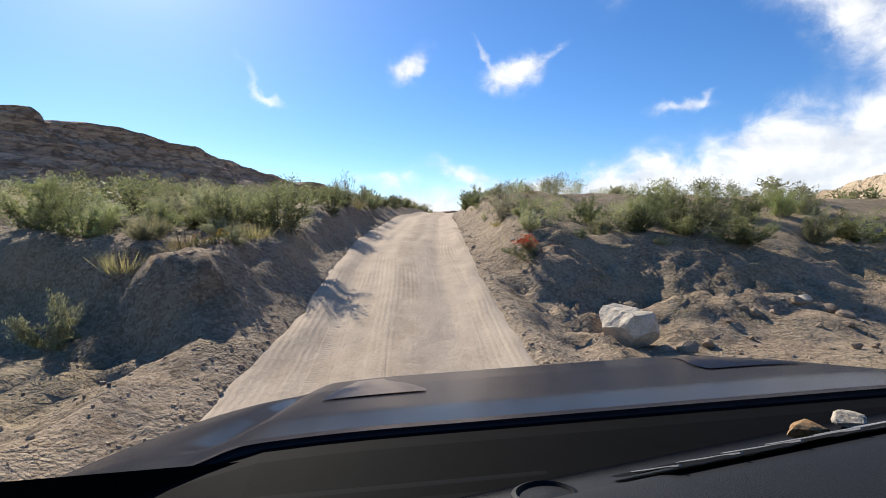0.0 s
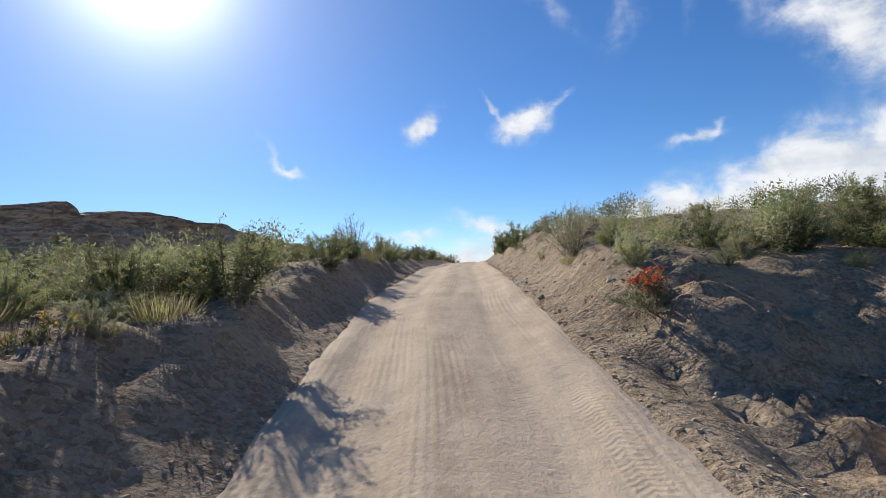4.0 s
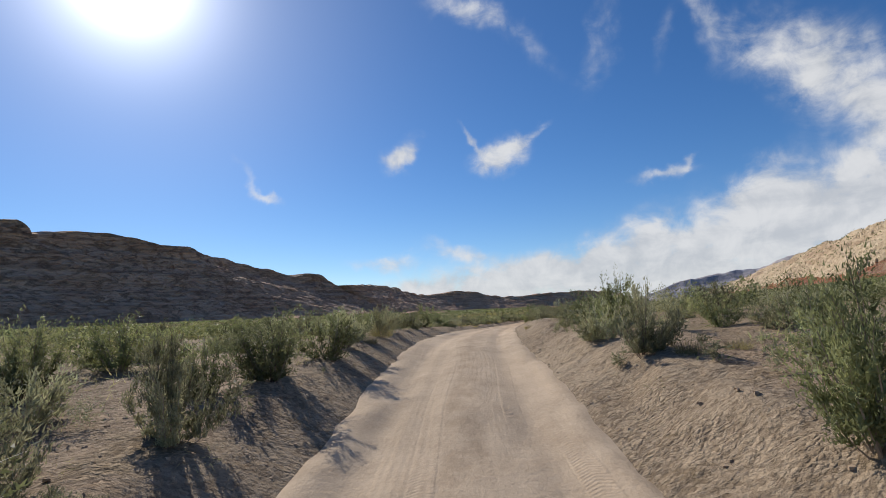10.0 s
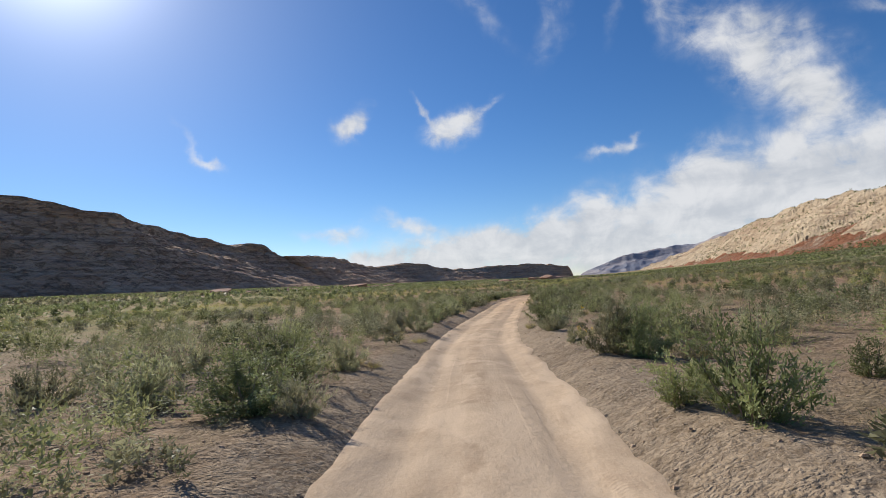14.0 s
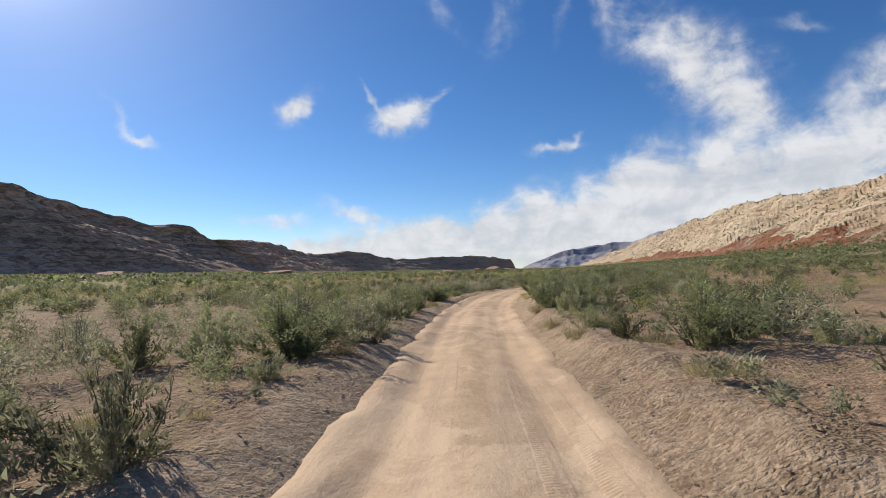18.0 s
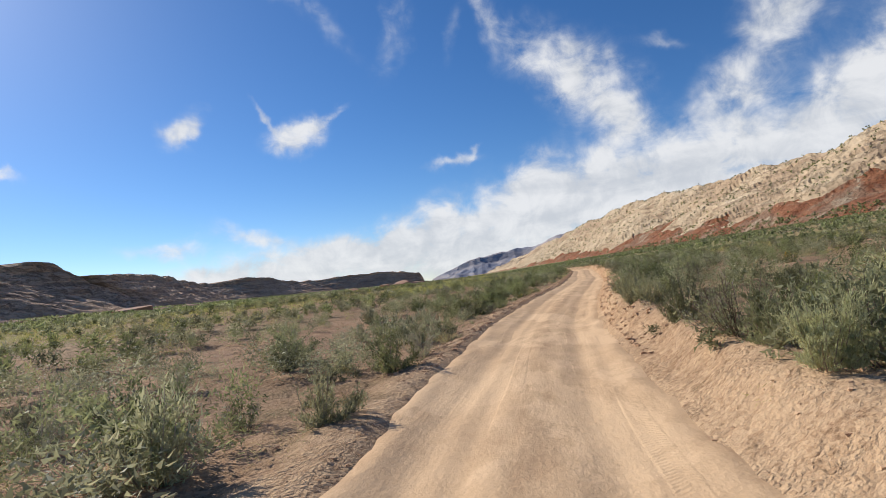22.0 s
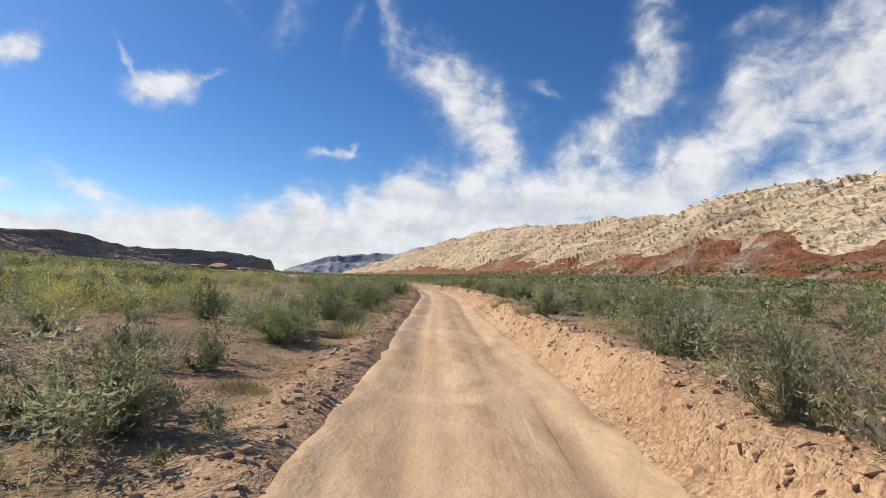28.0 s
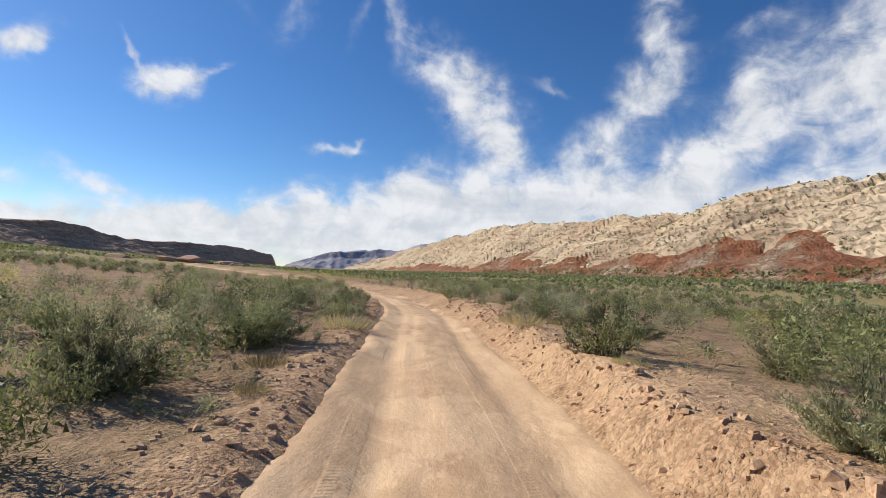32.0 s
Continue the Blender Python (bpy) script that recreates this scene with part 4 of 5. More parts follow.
# plants that stand out, one by one
fixed("greasewood_shrub", -5.19, 9.89, 0.98, 1.44, 0)
fixed("dry_shrub", -1.02, 14.49, 1.20, 0.78, 1)
fixed("globemallow_bush", -0.13, 10.64, 0.85, 1.35, 2)
fixed("greasewood_shrub", 3.5, 13.3, 0.98, 1.53, 3)
fixed("greasewood_shrub", 2.3, 13.3, 0.96, 0.9, 4)
fixed("sagebrush_shrub", 0.9, 11.9, 0.34, 1.01, 5)
fixed("sagebrush_shrub", 2.7, 12.5, 0.39, 1.04, 6)
fixed("greasewood_shrub", -2.99, 24.77, 1.03, 1.03, 7)
fixed("sagebrush_shrub", -8.01, 8.81, 0.64, 1.43, 8)
fixed("sagebrush_shrub", -4.75, 7.6, 0.42, 0.90, 9)
fixed("sagebrush_shrub", -5.52, 8.51, 0.46, 1.70, 10)
fixed("greasewood_shrub", -6.28, 16.20, 0.57, 1.41, 11)
fixed("dry_shrub", -7.07, 20.15, 1.10, 0.83, 12)
fixed("greasewood_shrub", -8.52, 28.00, 0.73, 1.15, 13)
fixed("sagebrush_shrub", -0.26, 12.15, 0.75, 0.70, 14)
fixed("greasewood_shrub", 3.05, 15.19, 0.77, 1.29, 15)
fixed("greasewood_shrub", 4.43, 12.76, 0.87, 1.49, 16)
fixed("greasewood_shrub", 7.88, 15.06, 1.01, 1.70, 17)
fixed("sagebrush_shrub", 6.63, 14.46, 1.20, 0.70, 18)
fixed("sagebrush_shrub", 1.38, 13.03, 0.65, 0.91, 19)
fixed("sagebrush_shrub", -5.84, 5.58, 0.90, 0.94, 20)
fixed("greasewood_shrub", -6.58, 9.30, 0.45, 1.61, 21)
fixed("greasewood_shrub", -3.83, 27.83, 1.20, 0.70, 22)
fixed("sagebrush_shrub", -3.41, 26.65, 0.98, 0.70, 23)
fixed("sagebrush_shrub", -5.19, 37.70, 1.20, 0.70, 24)
fixed("sagebrush_shrub", 4.16, 44.18, 1.20, 1.52, 25)
fixed("greasewood_shrub", -10.17, 37.00, 1.10, 1.12, 26)
fixed("sagebrush_shrub", -9.20, 32.67, 0.39, 1.58, 27)
fixed("sagebrush_shrub", -2.16, 27.85, 0.28, 0.70, 28)
fixed("sagebrush_shrub", -9.28, 29.14, 0.65, 1.32, 29)
fixed("sagebrush_shrub", -11.98, 30.62, 0.99, 1.31, 30)
fixed("greasewood_shrub", -5.87, 14.37, 0.66, 1.08, 31)
fixed("sagebrush_shrub", -5.64, 13.59, 0.44, 1.21, 32)
fixed("dry_shrub", -6.53, 17.03, 1.19, 0.86, 33)
fixed("dry_shrub", -1.10, 15.57, 1.12, 1.25, 34)
fixed("greasewood_shrub", -0.38, 13.09, 0.50, 1.27, 35)
fixed("greasewood_shrub", -13.33, 36.25, 1.20, 0.81, 36)
fixed("sagebrush_shrub", -9.62, 34.30, 1.20, 0.70, 37)
fixed("greasewood_shrub", -4.66, 33.64, 1.20, 0.70, 38)
fixed("greasewood_shrub", -3.36, 34.08, 1.20, 0.95, 39)
fixed("greasewood_shrub", -5.07, 40.72, 1.20, 0.70, 40)
fixed("sagebrush_shrub", -10.55, 40.74, 0.97, 0.97, 41)
fixed("greasewood_shrub", -15.71, 44.66, 0.85, 1.61, 42)
fixed("greasewood_shrub", 0.22, 37.16, 1.14, 1.15, 43)
fixed("sagebrush_shrub", -15.74, 36.60, 1.20, 0.70, 44)
fixed("greasewood_shrub", -12.68, 61.86, 1.20, 1.28, 45)
fixed("sagebrush_shrub", -13.50, 53.61, 1.20, 1.02, 46)
fixed("dry_shrub", -6.50, 54.76, 1.08, 1.43, 47)
fixed("greasewood_shrub", -5.69, 66.24, 1.01, 1.21, 48)
fixed("sagebrush_shrub", -7.05, 63.61, 1.20, 0.79, 49)
fixed("sagebrush_shrub", -20.17, 75.07, 1.20, 1.32, 50)
fixed("greasewood_shrub", -4.90, 53.62, 0.79, 1.53, 51)
fixed("greasewood_shrub", -11.56, 97.31, 1.20, 1.70, 52)
fixed("sagebrush_shrub", -13.08, 74.23, 1.20, 1.06, 53)
fixed("sagebrush_shrub", 1.93, 64.75, 1.20, 1.04, 54)
fixed("sunflower_plant", -12.77, 55.59, 0.64, 1.70, 55)
fixed("sagebrush_shrub", -12.36, 91.72, 1.20, 0.91, 56)
fixed("sagebrush_shrub", -11.74, 86.06, 0.98, 1.15, 57)
fixed("sagebrush_shrub", -10.50, 101.96, 1.02, 1.04, 58)
fixed("greasewood_shrub", -2.74, 99.73, 1.20, 0.95, 59)
fixed("dry_shrub", -4.70, 86.85, 1.20, 0.77, 60)
fixed("sagebrush_shrub", -3.69, 108.64, 1.20, 1.56, 61)
fixed("greasewood_shrub", -4.99, 88.58, 0.60, 0.95, 62)
fixed("greasewood_shrub", -21.86, 100.50, 1.13, 1.43, 63)
fixed("sagebrush_shrub", 0.52, 90.92, 0.99, 0.97, 64)
fixed("sagebrush_shrub", -6.71, 86.56, 0.63, 1.11, 65)
fixed("greasewood_shrub", -11.64, 102.67, 0.96, 1.41, 66)
fixed("sagebrush_shrub", -10.08, 106.27, 1.20, 0.70, 67)
fixed("greasewood_shrub", -9.78, 109.02, 1.02, 0.95, 68)
fixed("greasewood_shrub", -12.31, 108.06, 0.70, 1.61, 69)
fixed("sagebrush_shrub", -4.54, 109.37, 1.20, 1.05, 70)
fixed("greasewood_shrub", -4.66, 106.48, 0.61, 1.21, 71)
fixed("sagebrush_shrub", -4.76, 104.54, 1.20, 0.70, 72)
fixed("greasewood_shrub", -3.86, 104.99, 0.91, 0.73, 73)
fixed("sagebrush_shrub", -3.40, 104.46, 0.80, 1.01, 74)
fixed("greasewood_shrub", -8.90, 116.28, 1.05, 1.32, 75)
fixed("sagebrush_shrub", -13.23, 106.00, 1.09, 1.35, 76)
fixed("sagebrush_shrub", -10.57, 103.53, 0.87, 0.70, 77)
fixed("greasewood_shrub", -1.07, 125.56, 1.20, 1.14, 78)
fixed("sagebrush_shrub", -0.64, 127.52, 0.88, 0.81, 79)
fixed("sagebrush_shrub", 1.18, 131.87, 1.20, 0.70, 80)
fixed("sagebrush_shrub", -0.66, 123.90, 1.08, 0.70, 81)
fixed("greasewood_shrub", 16.06, 195.35, 1.20, 1.70, 82)
fixed("greasewood_shrub", 1.00, 146.16, 1.18, 1.61, 83)
fixed("greasewood_shrub", 4.16, 153.48, 1.08, 1.61, 84)
fixed("greasewood_shrub", 5.84, 140.78, 1.20, 0.78, 85)
fixed("sagebrush_shrub", 4.00, 138.83, 1.09, 0.70, 86)
fixed("sagebrush_shrub", 3.67, 137.57, 0.95, 0.70, 87)
fixed("sagebrush_shrub", 2.47, 135.39, 1.18, 0.70, 88)
fixed("sagebrush_shrub", -3.34, 148.69, 1.20, 0.91, 89)
fixed("greasewood_shrub", -0.50, 153.10, 0.72, 1.38, 90)
fixed("greasewood_shrub", 12.97, 171.47, 1.20, 1.70, 91)
fixed("sagebrush_shrub", 10.01, 149.49, 1.20, 0.73, 92)
fixed("greasewood_shrub", 4.46, 137.30, 0.46, 1.48, 93)
fixed("sunflower_plant", 14.20, 143.18, 1.20, 1.11, 94)
fixed("greasewood_shrub", 6.89, 158.20, 1.20, 1.09, 95)
fixed("grass_tuft", 7.09, 155.22, 1.20, 1.05, 96)
fixed("sagebrush_shrub", 12.24, 153.79, 1.05, 0.92, 97)
fixed("greasewood_shrub", 21.81, 161.09, 1.20, 0.99, 98)
fixed("sagebrush_shrub", 17.94, 154.47, 1.20, 1.02, 99)
fixed("dry_shrub", 4.06, 169.57, 1.20, 1.70, 100)
fixed("sagebrush_shrub", 4.33, 158.99, 0.88, 0.70, 101)
fixed("greasewood_shrub", 10.35, 171.79, 0.99, 1.21, 102)
fixed("greasewood_shrub", 11.35, 167.75, 1.20, 1.28, 103)
fixed("greasewood_shrub", 17.11, 161.50, 1.17, 0.99, 104)
fixed("sagebrush_shrub", 16.26, 174.77, 1.20, 1.36, 105)
fixed("dry_shrub", 16.44, 177.39, 1.00, 1.19, 106)
fixed("greasewood_shrub", 17.10, 176.98, 0.56, 1.04, 107)
fixed("greasewood_shrub", 18.57, 179.77, 0.98, 1.43, 108)
fixed("greasewood_shrub", 21.43, 185.92, 0.70, 1.70, 109)
fixed("grass_tuft", 17.40, 175.84, 0.41, 1.70, 110)
fixed("grass_tuft", 20.23, 180.84, 1.03, 1.50, 111)
fixed("sagebrush_shrub", 27.21, 182.63, 1.20, 1.35, 112)
fixed("dry_shrub", 25.57, 175.84, 1.20, 0.95, 113)
fixed("dry_shrub", 26.69, 174.91, 0.86, 1.00, 114)
fixed("sagebrush_shrub", 33.83, 177.26, 1.20, 1.00, 115)
fixed("sagebrush_shrub", 32.74, 185.09, 1.13, 1.52, 116)
fixed("greasewood_shrub", 23.81, 191.67, 1.20, 0.99, 117)
fixed("greasewood_shrub", 25.63, 195.66, 0.99, 0.81, 118)
fixed("sagebrush_shrub", 24.69, 198.45, 0.94, 0.88, 119)
fixed("dry_shrub", 34.68, 192.29, 1.20, 0.70, 120)
fixed("sagebrush_shrub", 33.39, 195.31, 0.87, 0.97, 121)
fixed("grass_tuft", 24.47, 189.53, 0.83, 1.65, 122)
fixed("greasewood_shrub", 29.19, 200.97, 0.84, 1.70, 123)
fixed("sagebrush_shrub", 34.19, 193.24, 0.65, 1.67, 124)
fixed("sagebrush_shrub", 31.11, 207.26, 1.20, 0.91, 125)
fixed("greasewood_shrub", 33.01, 210.80, 1.06, 1.31, 126)
fixed("grass_tuft", 33.08, 208.86, 0.78, 1.31, 127)
fixed("grass_tuft", 35.68, 213.97, 1.20, 1.57, 128)
fixed("dry_shrub", 44.97, 208.26, 1.20, 0.70, 129)
fixed("sagebrush_shrub", 42.63, 213.13, 1.02, 1.45, 130)
fixed("sagebrush_shrub", 41.00, 209.42, 0.63, 1.67, 131)
fixed("greasewood_shrub", 31.89, 211.98, 0.67, 1.08, 132)
fixed("grass_tuft", 39.06, 211.18, 0.90, 1.70, 133)
for x, y, size in ((-6.5, 9.5, 0.6), (-8, 8.5, 0.7), (-9.5, 10, 0.7), (-7, 12, 0.7), (-10.5, 8, 0.6), (-8.8, 12.5, 0.8), (-11.5, 11, 0.7), (2.2, 13.6, 0.8), (3.4, 14.0, 0.9), (4.4, 15, 0.9), (2.9, 15.4, 0.9), (5.6, 15.8, 0.9), (6.8, 16.9, 1.0), (5.0, 17.0, 1.0), (8, 17.8, 1.0), (1.2, 14.2, 0.8), (7.5, 19, 1.1), (3.9, 17.2, 0.9)):
    fixed("greasewood_shrub" if (x * 7 + y * 3) % 2 < 1.3 else "sagebrush_shrub", x, y, size, 1.15, int(y * 7))
for i, (x, y) in enumerate(((-6.3, 7.6), (-7.4, 7.5), (-8.6, 7.7), (-9.9, 7.6), (-6.9, 8.6), (-9.2, 8.9), (-11.2, 8.6), (-10.4, 9.6), (-5.9, 9.0), (-7.9, 10.2), (-6.4, 10.7), (-12.4, 9.8), (-9.0, 11.4), (-12.0, 7.8))):
    fixed("greasewood_shrub" if i % 3 else "sagebrush_shrub", x, y, 0.55 + 0.07 * (i * 5 % 6), 1.2, i)
for x, y in ((-5.3, 7.3), (-5.9, 6.7), (-5.0, 8.6), (-6.6, 8.0)):
    fixed("grass_tuft", x, y, 0.9, 1.1, int(y))
for x, y in ((-5.0, 7.1), (-4.8, 7.3)):
    fixed("sunflower_plant", x, y, 0.55, 1.0)
# large bushes that line the later road: kind, place, height, spread
for kind, x, y, size, wide in (
    ("sagebrush_shrub", -3.5, 113.0, 1.04, 0.95),
    ("greasewood_shrub", -3.4, 118.0, 1.04, 1.12),
    ("sagebrush_shrub", -1.3, 113.1, 0.98, 1.12),
    ("sagebrush_shrub", 8.2, 126.7, 1.15, 1.41),
    ("greasewood_shrub", -8.6, 115.9, 0.62, 1.64),
    ("sagebrush_shrub", -10.1, 119.7, 1.08, 1.21),
    ("sagebrush_shrub", -10.0, 114.8, 0.8, 1.26),
    ("sagebrush_shrub", -10.5, 112.9, 0.79, 1.25),
    ("greasewood_shrub", -16.4, 124.5, 1.33, 1.4),
    ("greasewood_shrub", -16.7, 122.4, 1.18, 1.4),
    ("greasewood_shrub", 27.5, 200.6, 0.79, 0.97),
    ("sagebrush_shrub", 28.2, 200.3, 0.81, 1.07),
    ("greasewood_shrub", 26.5, 203.0, 0.63, 1.02),
    ("greasewood_shrub", 29.1, 202.7, 0.7, 1.4),
    ("greasewood_shrub", 31.2, 207.5, 0.93, 1.34),
    ("greasewood_shrub", 33.5, 211.5, 1.12, 1.46),
    ("sagebrush_shrub", 35.4, 199.7, 0.75, 1.53),
    ("sagebrush_shrub", 36.5, 202.8, 0.93, 1.17),
    ("sagebrush_shrub", 39.9, 200.6, 1.13, 1.49),
    ("greasewood_shrub", 21.0, 185.4, 0.76, 1.49),
    ("greasewood_shrub", 23.9, 190.6, 0.89, 1.34),
    ("sagebrush_shrub", 31.7, 183.9, 1.66, 1.02),
    ("sagebrush_shrub", 30.2, 184.5, 1.05, 1.49),
    ("greasewood_shrub", 30.5, 187.1, 0.81, 1.3),
    ("greasewood_shrub", -13.6, 53.7, 1.01, 1.12),
    ("greasewood_shrub", -12.3, 60.0, 0.89, 1.7),
    ("sagebrush_shrub", -6.5, 54.6, 0.95, 1.25),
    ("greasewood_shrub", -6.6, 63.3, 1.06, 1.04),
    ("greasewood_shrub", -4.7, 54.5, 0.56, 1.4),
    ("sagebrush_shrub", -12.0, 86.3, 0.92, 1.16),
    ("greasewood_shrub", -12.5, 91.8, 0.77, 1.7),
    ("sagebrush_shrub", -4.9, 86.8, 1.08, 1.21),
    ("greasewood_shrub", -2.9, 97.3, 1.09, 1.14),
    ("greasewood_shrub", -6.7, 86.0, 0.45, 1.55),
    ("greasewood_shrub", -22.2, 99.9, 1.02, 1.39),
    ("greasewood_shrub", 2.7, 150.0, 1.17, 1.26),
    ("greasewood_shrub", 7.9, 144.0, 0.71, 1.04),
    ("sagebrush_shrub", 13.1, 150.3, 1.42, 1.21),
    ("greasewood_shrub", 14.9, 153.7, 1.29, 1.15),
    ("sagebrush_shrub", 5.9, 134.2, 0.81, 1.29),
    ("greasewood_shrub", -6.0, 138.1, 1.16, 1.34),
    ("greasewood_shrub", -3.1, 141.5, 1.12, 1.19),
    ("greasewood_shrub", 6.2, 140.3, 0.97, 1.43),
):
    fixed(kind, x, y, size, wide, int(x * 3 + y))
# the rest of the verge
G, S, D, T = "greasewood_shrub", "sagebrush_shrub", "dry_shrub", "grass_tuft"
roadside(42, (G, G, S), 1, (9, 45), (0.1, 6), (0.5, 1.1), side=-1)
roadside(14, (G, G, S), 8, (14, 45), (0.8, 7), (0.5, 1.0), side=1)
roadside(104, (G, S, S), 2, (36, 100), (0.0, 4.5), (0.5, 1.15))
roadside(92, (G, G, S, S, D), 3, (96, 150), (0.1, 5), (0.5, 1.2))
roadside(124, (G, G, S, S, D), 4, (146, 235), (0.1, 6), (0.5, 1.15))
roadside(18, (G, G, S), 9, (176, 206), (0.8, 6.5), (0.7, 1.15), side=-1)
roadside(120, (T,), 5, (10, 225), (-0.2, 2.5), (0.4, 0.95), gap=0.5)
roadside(12, (D,), 6, (15, 225), (0.3, 6), (0.5, 0.9))
roadside(12, ("sunflower_plant",), 7, (30, 225), (0.2, 5), (0.5, 0.9))


def scrub(name, label, seed, count, region, leaves, leaf, mat, sizes, density_scale, keep_off):
    """Many shrubs too far or too many to count, as one mesh."""
    rng = np.random.default_rng(seed)
    xs, ys = rng.uniform(region[0], region[1], count), rng.uniform(region[2], region[3], count)
    patch = fbm(xs * density_scale, ys * density_scale, 3, seed)
    _, d, _ = nearest(xs, ys)
    keep = (rng.uniform(size=count) < smooth(0.43, 0.62, patch)) & (np.abs(d) > keep_off[0]) & (np.abs(d) < keep_off[1])
    keep &= ~((ys < 12.2 + 1.0 * (xs - 1.2)) & (xs > -1)) & (ys > 7.2)
    xs, ys = xs[keep], ys[keep]
    zs = land(xs, ys, detail=False)
    n = len(xs)
    heart, spray = (0, 0.1) if mat in (GRASS, MEADOW) else (220, 0.085) if leaves > 150 else (90, 0.2) if leaves > 60 else (leaves // 2, 0.4)
    templates = []
    for t in range(5):
        a = np.random.default_rng(seed * 31 + t)
        p = unit(a.normal(size=(leaves, 3))) * (a.uniform(0.5, 1, leaves)[:, None]) * np.array([0.6, 0.6, 0.5]) + np.array([0, 0, 0.46])
        lump = 0.8 + 0.4 * np.sin(np.arctan2(p[:, 1], p[:, 0]) * 3 + t)
        p[:, :2] *= lump[:, None]
        w = unit(p - np.array([0, 0, 0.15]) + a.normal(size=(leaves, 3)) * 0.35)
        side = unit(np.cross(w, a.normal(size=(leaves, 3)))) * leaf[1] * a.uniform(0.6, 1.2, leaves)[:, None]
        crown = np.stack([p - side, p + side, p + w * leaf[0] * a.uniform(0.7, 1.4, leaves)[:, None]], 1)
        # larger leafy sprays close the heart of the bush
        h = unit(a.normal(size=(heart, 3))) * a.uniform(0.2, 0.82, heart)[:, None] * np.array([0.6, 0.6, 0.5]) + np.array([0, 0, 0.44])
        h[:, :2] *= (0.8 + 0.4 * np.sin(np.arctan2(h[:, 1], h[:, 0]) * 3 + t))[:, None]
        hw_, hs = unit(h - np.array([0, 0, 0.3]) + a.normal(size=(heart, 3)) * 0.5) * spray, unit(a.normal(size=(heart, 3))) * spray * 0.26
        templates.append(np.concatenate([crown, np.stack([h - hs, h + hs, h + hw_], 1)])[:, :, :].clip((-9, -9, 0.0), (9, 9, 9)).reshape(-1, 3))
    templates = np.array(templates)
    size, turn, which = rng.uniform(*sizes, n), rng.uniform(0, 6.28, n), rng.integers(0, 5, n)
    wide = size * rng.uniform(0.85, 1.4, n)
    t = templates[which]
    c, s = np.cos(turn)[:, None], np.sin(turn)[:, None]
    v = np.stack([(t[..., 0] * c - t[..., 1] * s) * wide[:, None] + xs[:, None], (t[..., 0] * s + t[..., 1] * c) * wide[:, None] + ys[:, None], t[..., 2] * size[:, None] + zs[:, None]], -1).reshape(-1, 3)
    ob = new(name, mesh_of(name, v, np.arange(len(v)).reshape(-1, 3), [mat]))
    return tagged(ob, label, "scrub", kind="stuff")


scrub("verge_scrub", "dense mixed shrubs along the road", 9, 13000, (-24, 62, 8, 255), 230, (0.07, 0.012), SAGE, (0.35, 1.0), 0.3, (2.9, 14))
scrub("verge_green_scrub", "dense green shrubs along the road", 12, 9200, (-24, 62, 8, 255), 230, (0.065, 0.013), GREEN, (0.4, 1.1), 0.3, (3.0, 14))
scrub("verge_grass", "low dry grass and small herbs beside the road", 19, 32000, (-24, 62, 8, 255), 34, (0.3, 0.011), GRASS, (0.14, 0.45), 0.4, (1.95, 10))
scrub("edge_grass", "thin dry grass at the very edge of the road", 23, 50000, (-24, 62, 8, 255), 26, (0.26, 0.009), GRASS, (0.08, 0.3), 0.5, (1.9, 4.2))
scrub("edge_scrub", "small young shrubs at the edge of the road", 24, 30000, (-24, 62, 8, 255), 90, (0.10, 0.013), SAGE, (0.12, 0.42), 0.5, (2.1, 4.2))
scrub("green_scrub", "scattered green greasewood over the desert flat", 3, 6500, (-60, 85, 6, 300), 80, (0.15, 0.035), GREEN, (0.5, 1.15), 0.09, (13, 48))
scrub("sage_scrub", "grey-green sagebrush covering the desert flat", 4, 10000, (-60, 85, 6, 300), 70, (0.15, 0.035), SAGE, (0.4, 0.95), 0.1, (13, 48))
scrub("grass_scrub", "low yellow-green grass between the shrubs", 6, 13000, (-60, 80, 6, 300), 30, (0.3, 0.018), GRASS, (0.25, 0.5), 0.05, (8, 50))
scrub("meadow_grass", "patches of bright yellow-green grass on the flat", 26, 34000, (-130, 75, 60, 330), 30, (0.42, 0.022), MEADOW, (0.3, 0.6), 0.04, (11, 80))
scrub("meadow_strip", "strip of tall yellow-green grass beside the shrubs", 27, 9000, (0, 24, 176, 236), 34, (0.42, 0.02), MEADOW, (0.35, 0.65), 0.09, (8.5, 24))
scrub("middle_scrub", "mixed scrub further out on the flat", 15, 12000, (-130, 170, 6, 420), 40, (0.30, 0.10), SAGE, (0.55, 1.15), 0.08, (46, 130))
scrub("middle_green_scrub", "green bushes further out on the flat", 16, 10000, (-130, 170, 6, 420), 40, (0.30, 0.10), GREEN, (0.65, 1.4), 0.08, (46, 130))
scrub("far_scrub", "low scrub on the far flat", 5, 24000, (-420, 520, 60, 1000), 11, (0.8, 0.4), SAGE, (0.7, 1.4), 0.03, (120, 1000))
scrub("far_green_scrub", "darker bushes on the far flat", 8, 20000, (-420, 520, 60, 1000), 11, (0.8, 0.4), GREEN, (0.8, 1.7), 0.03, (120, 1000))


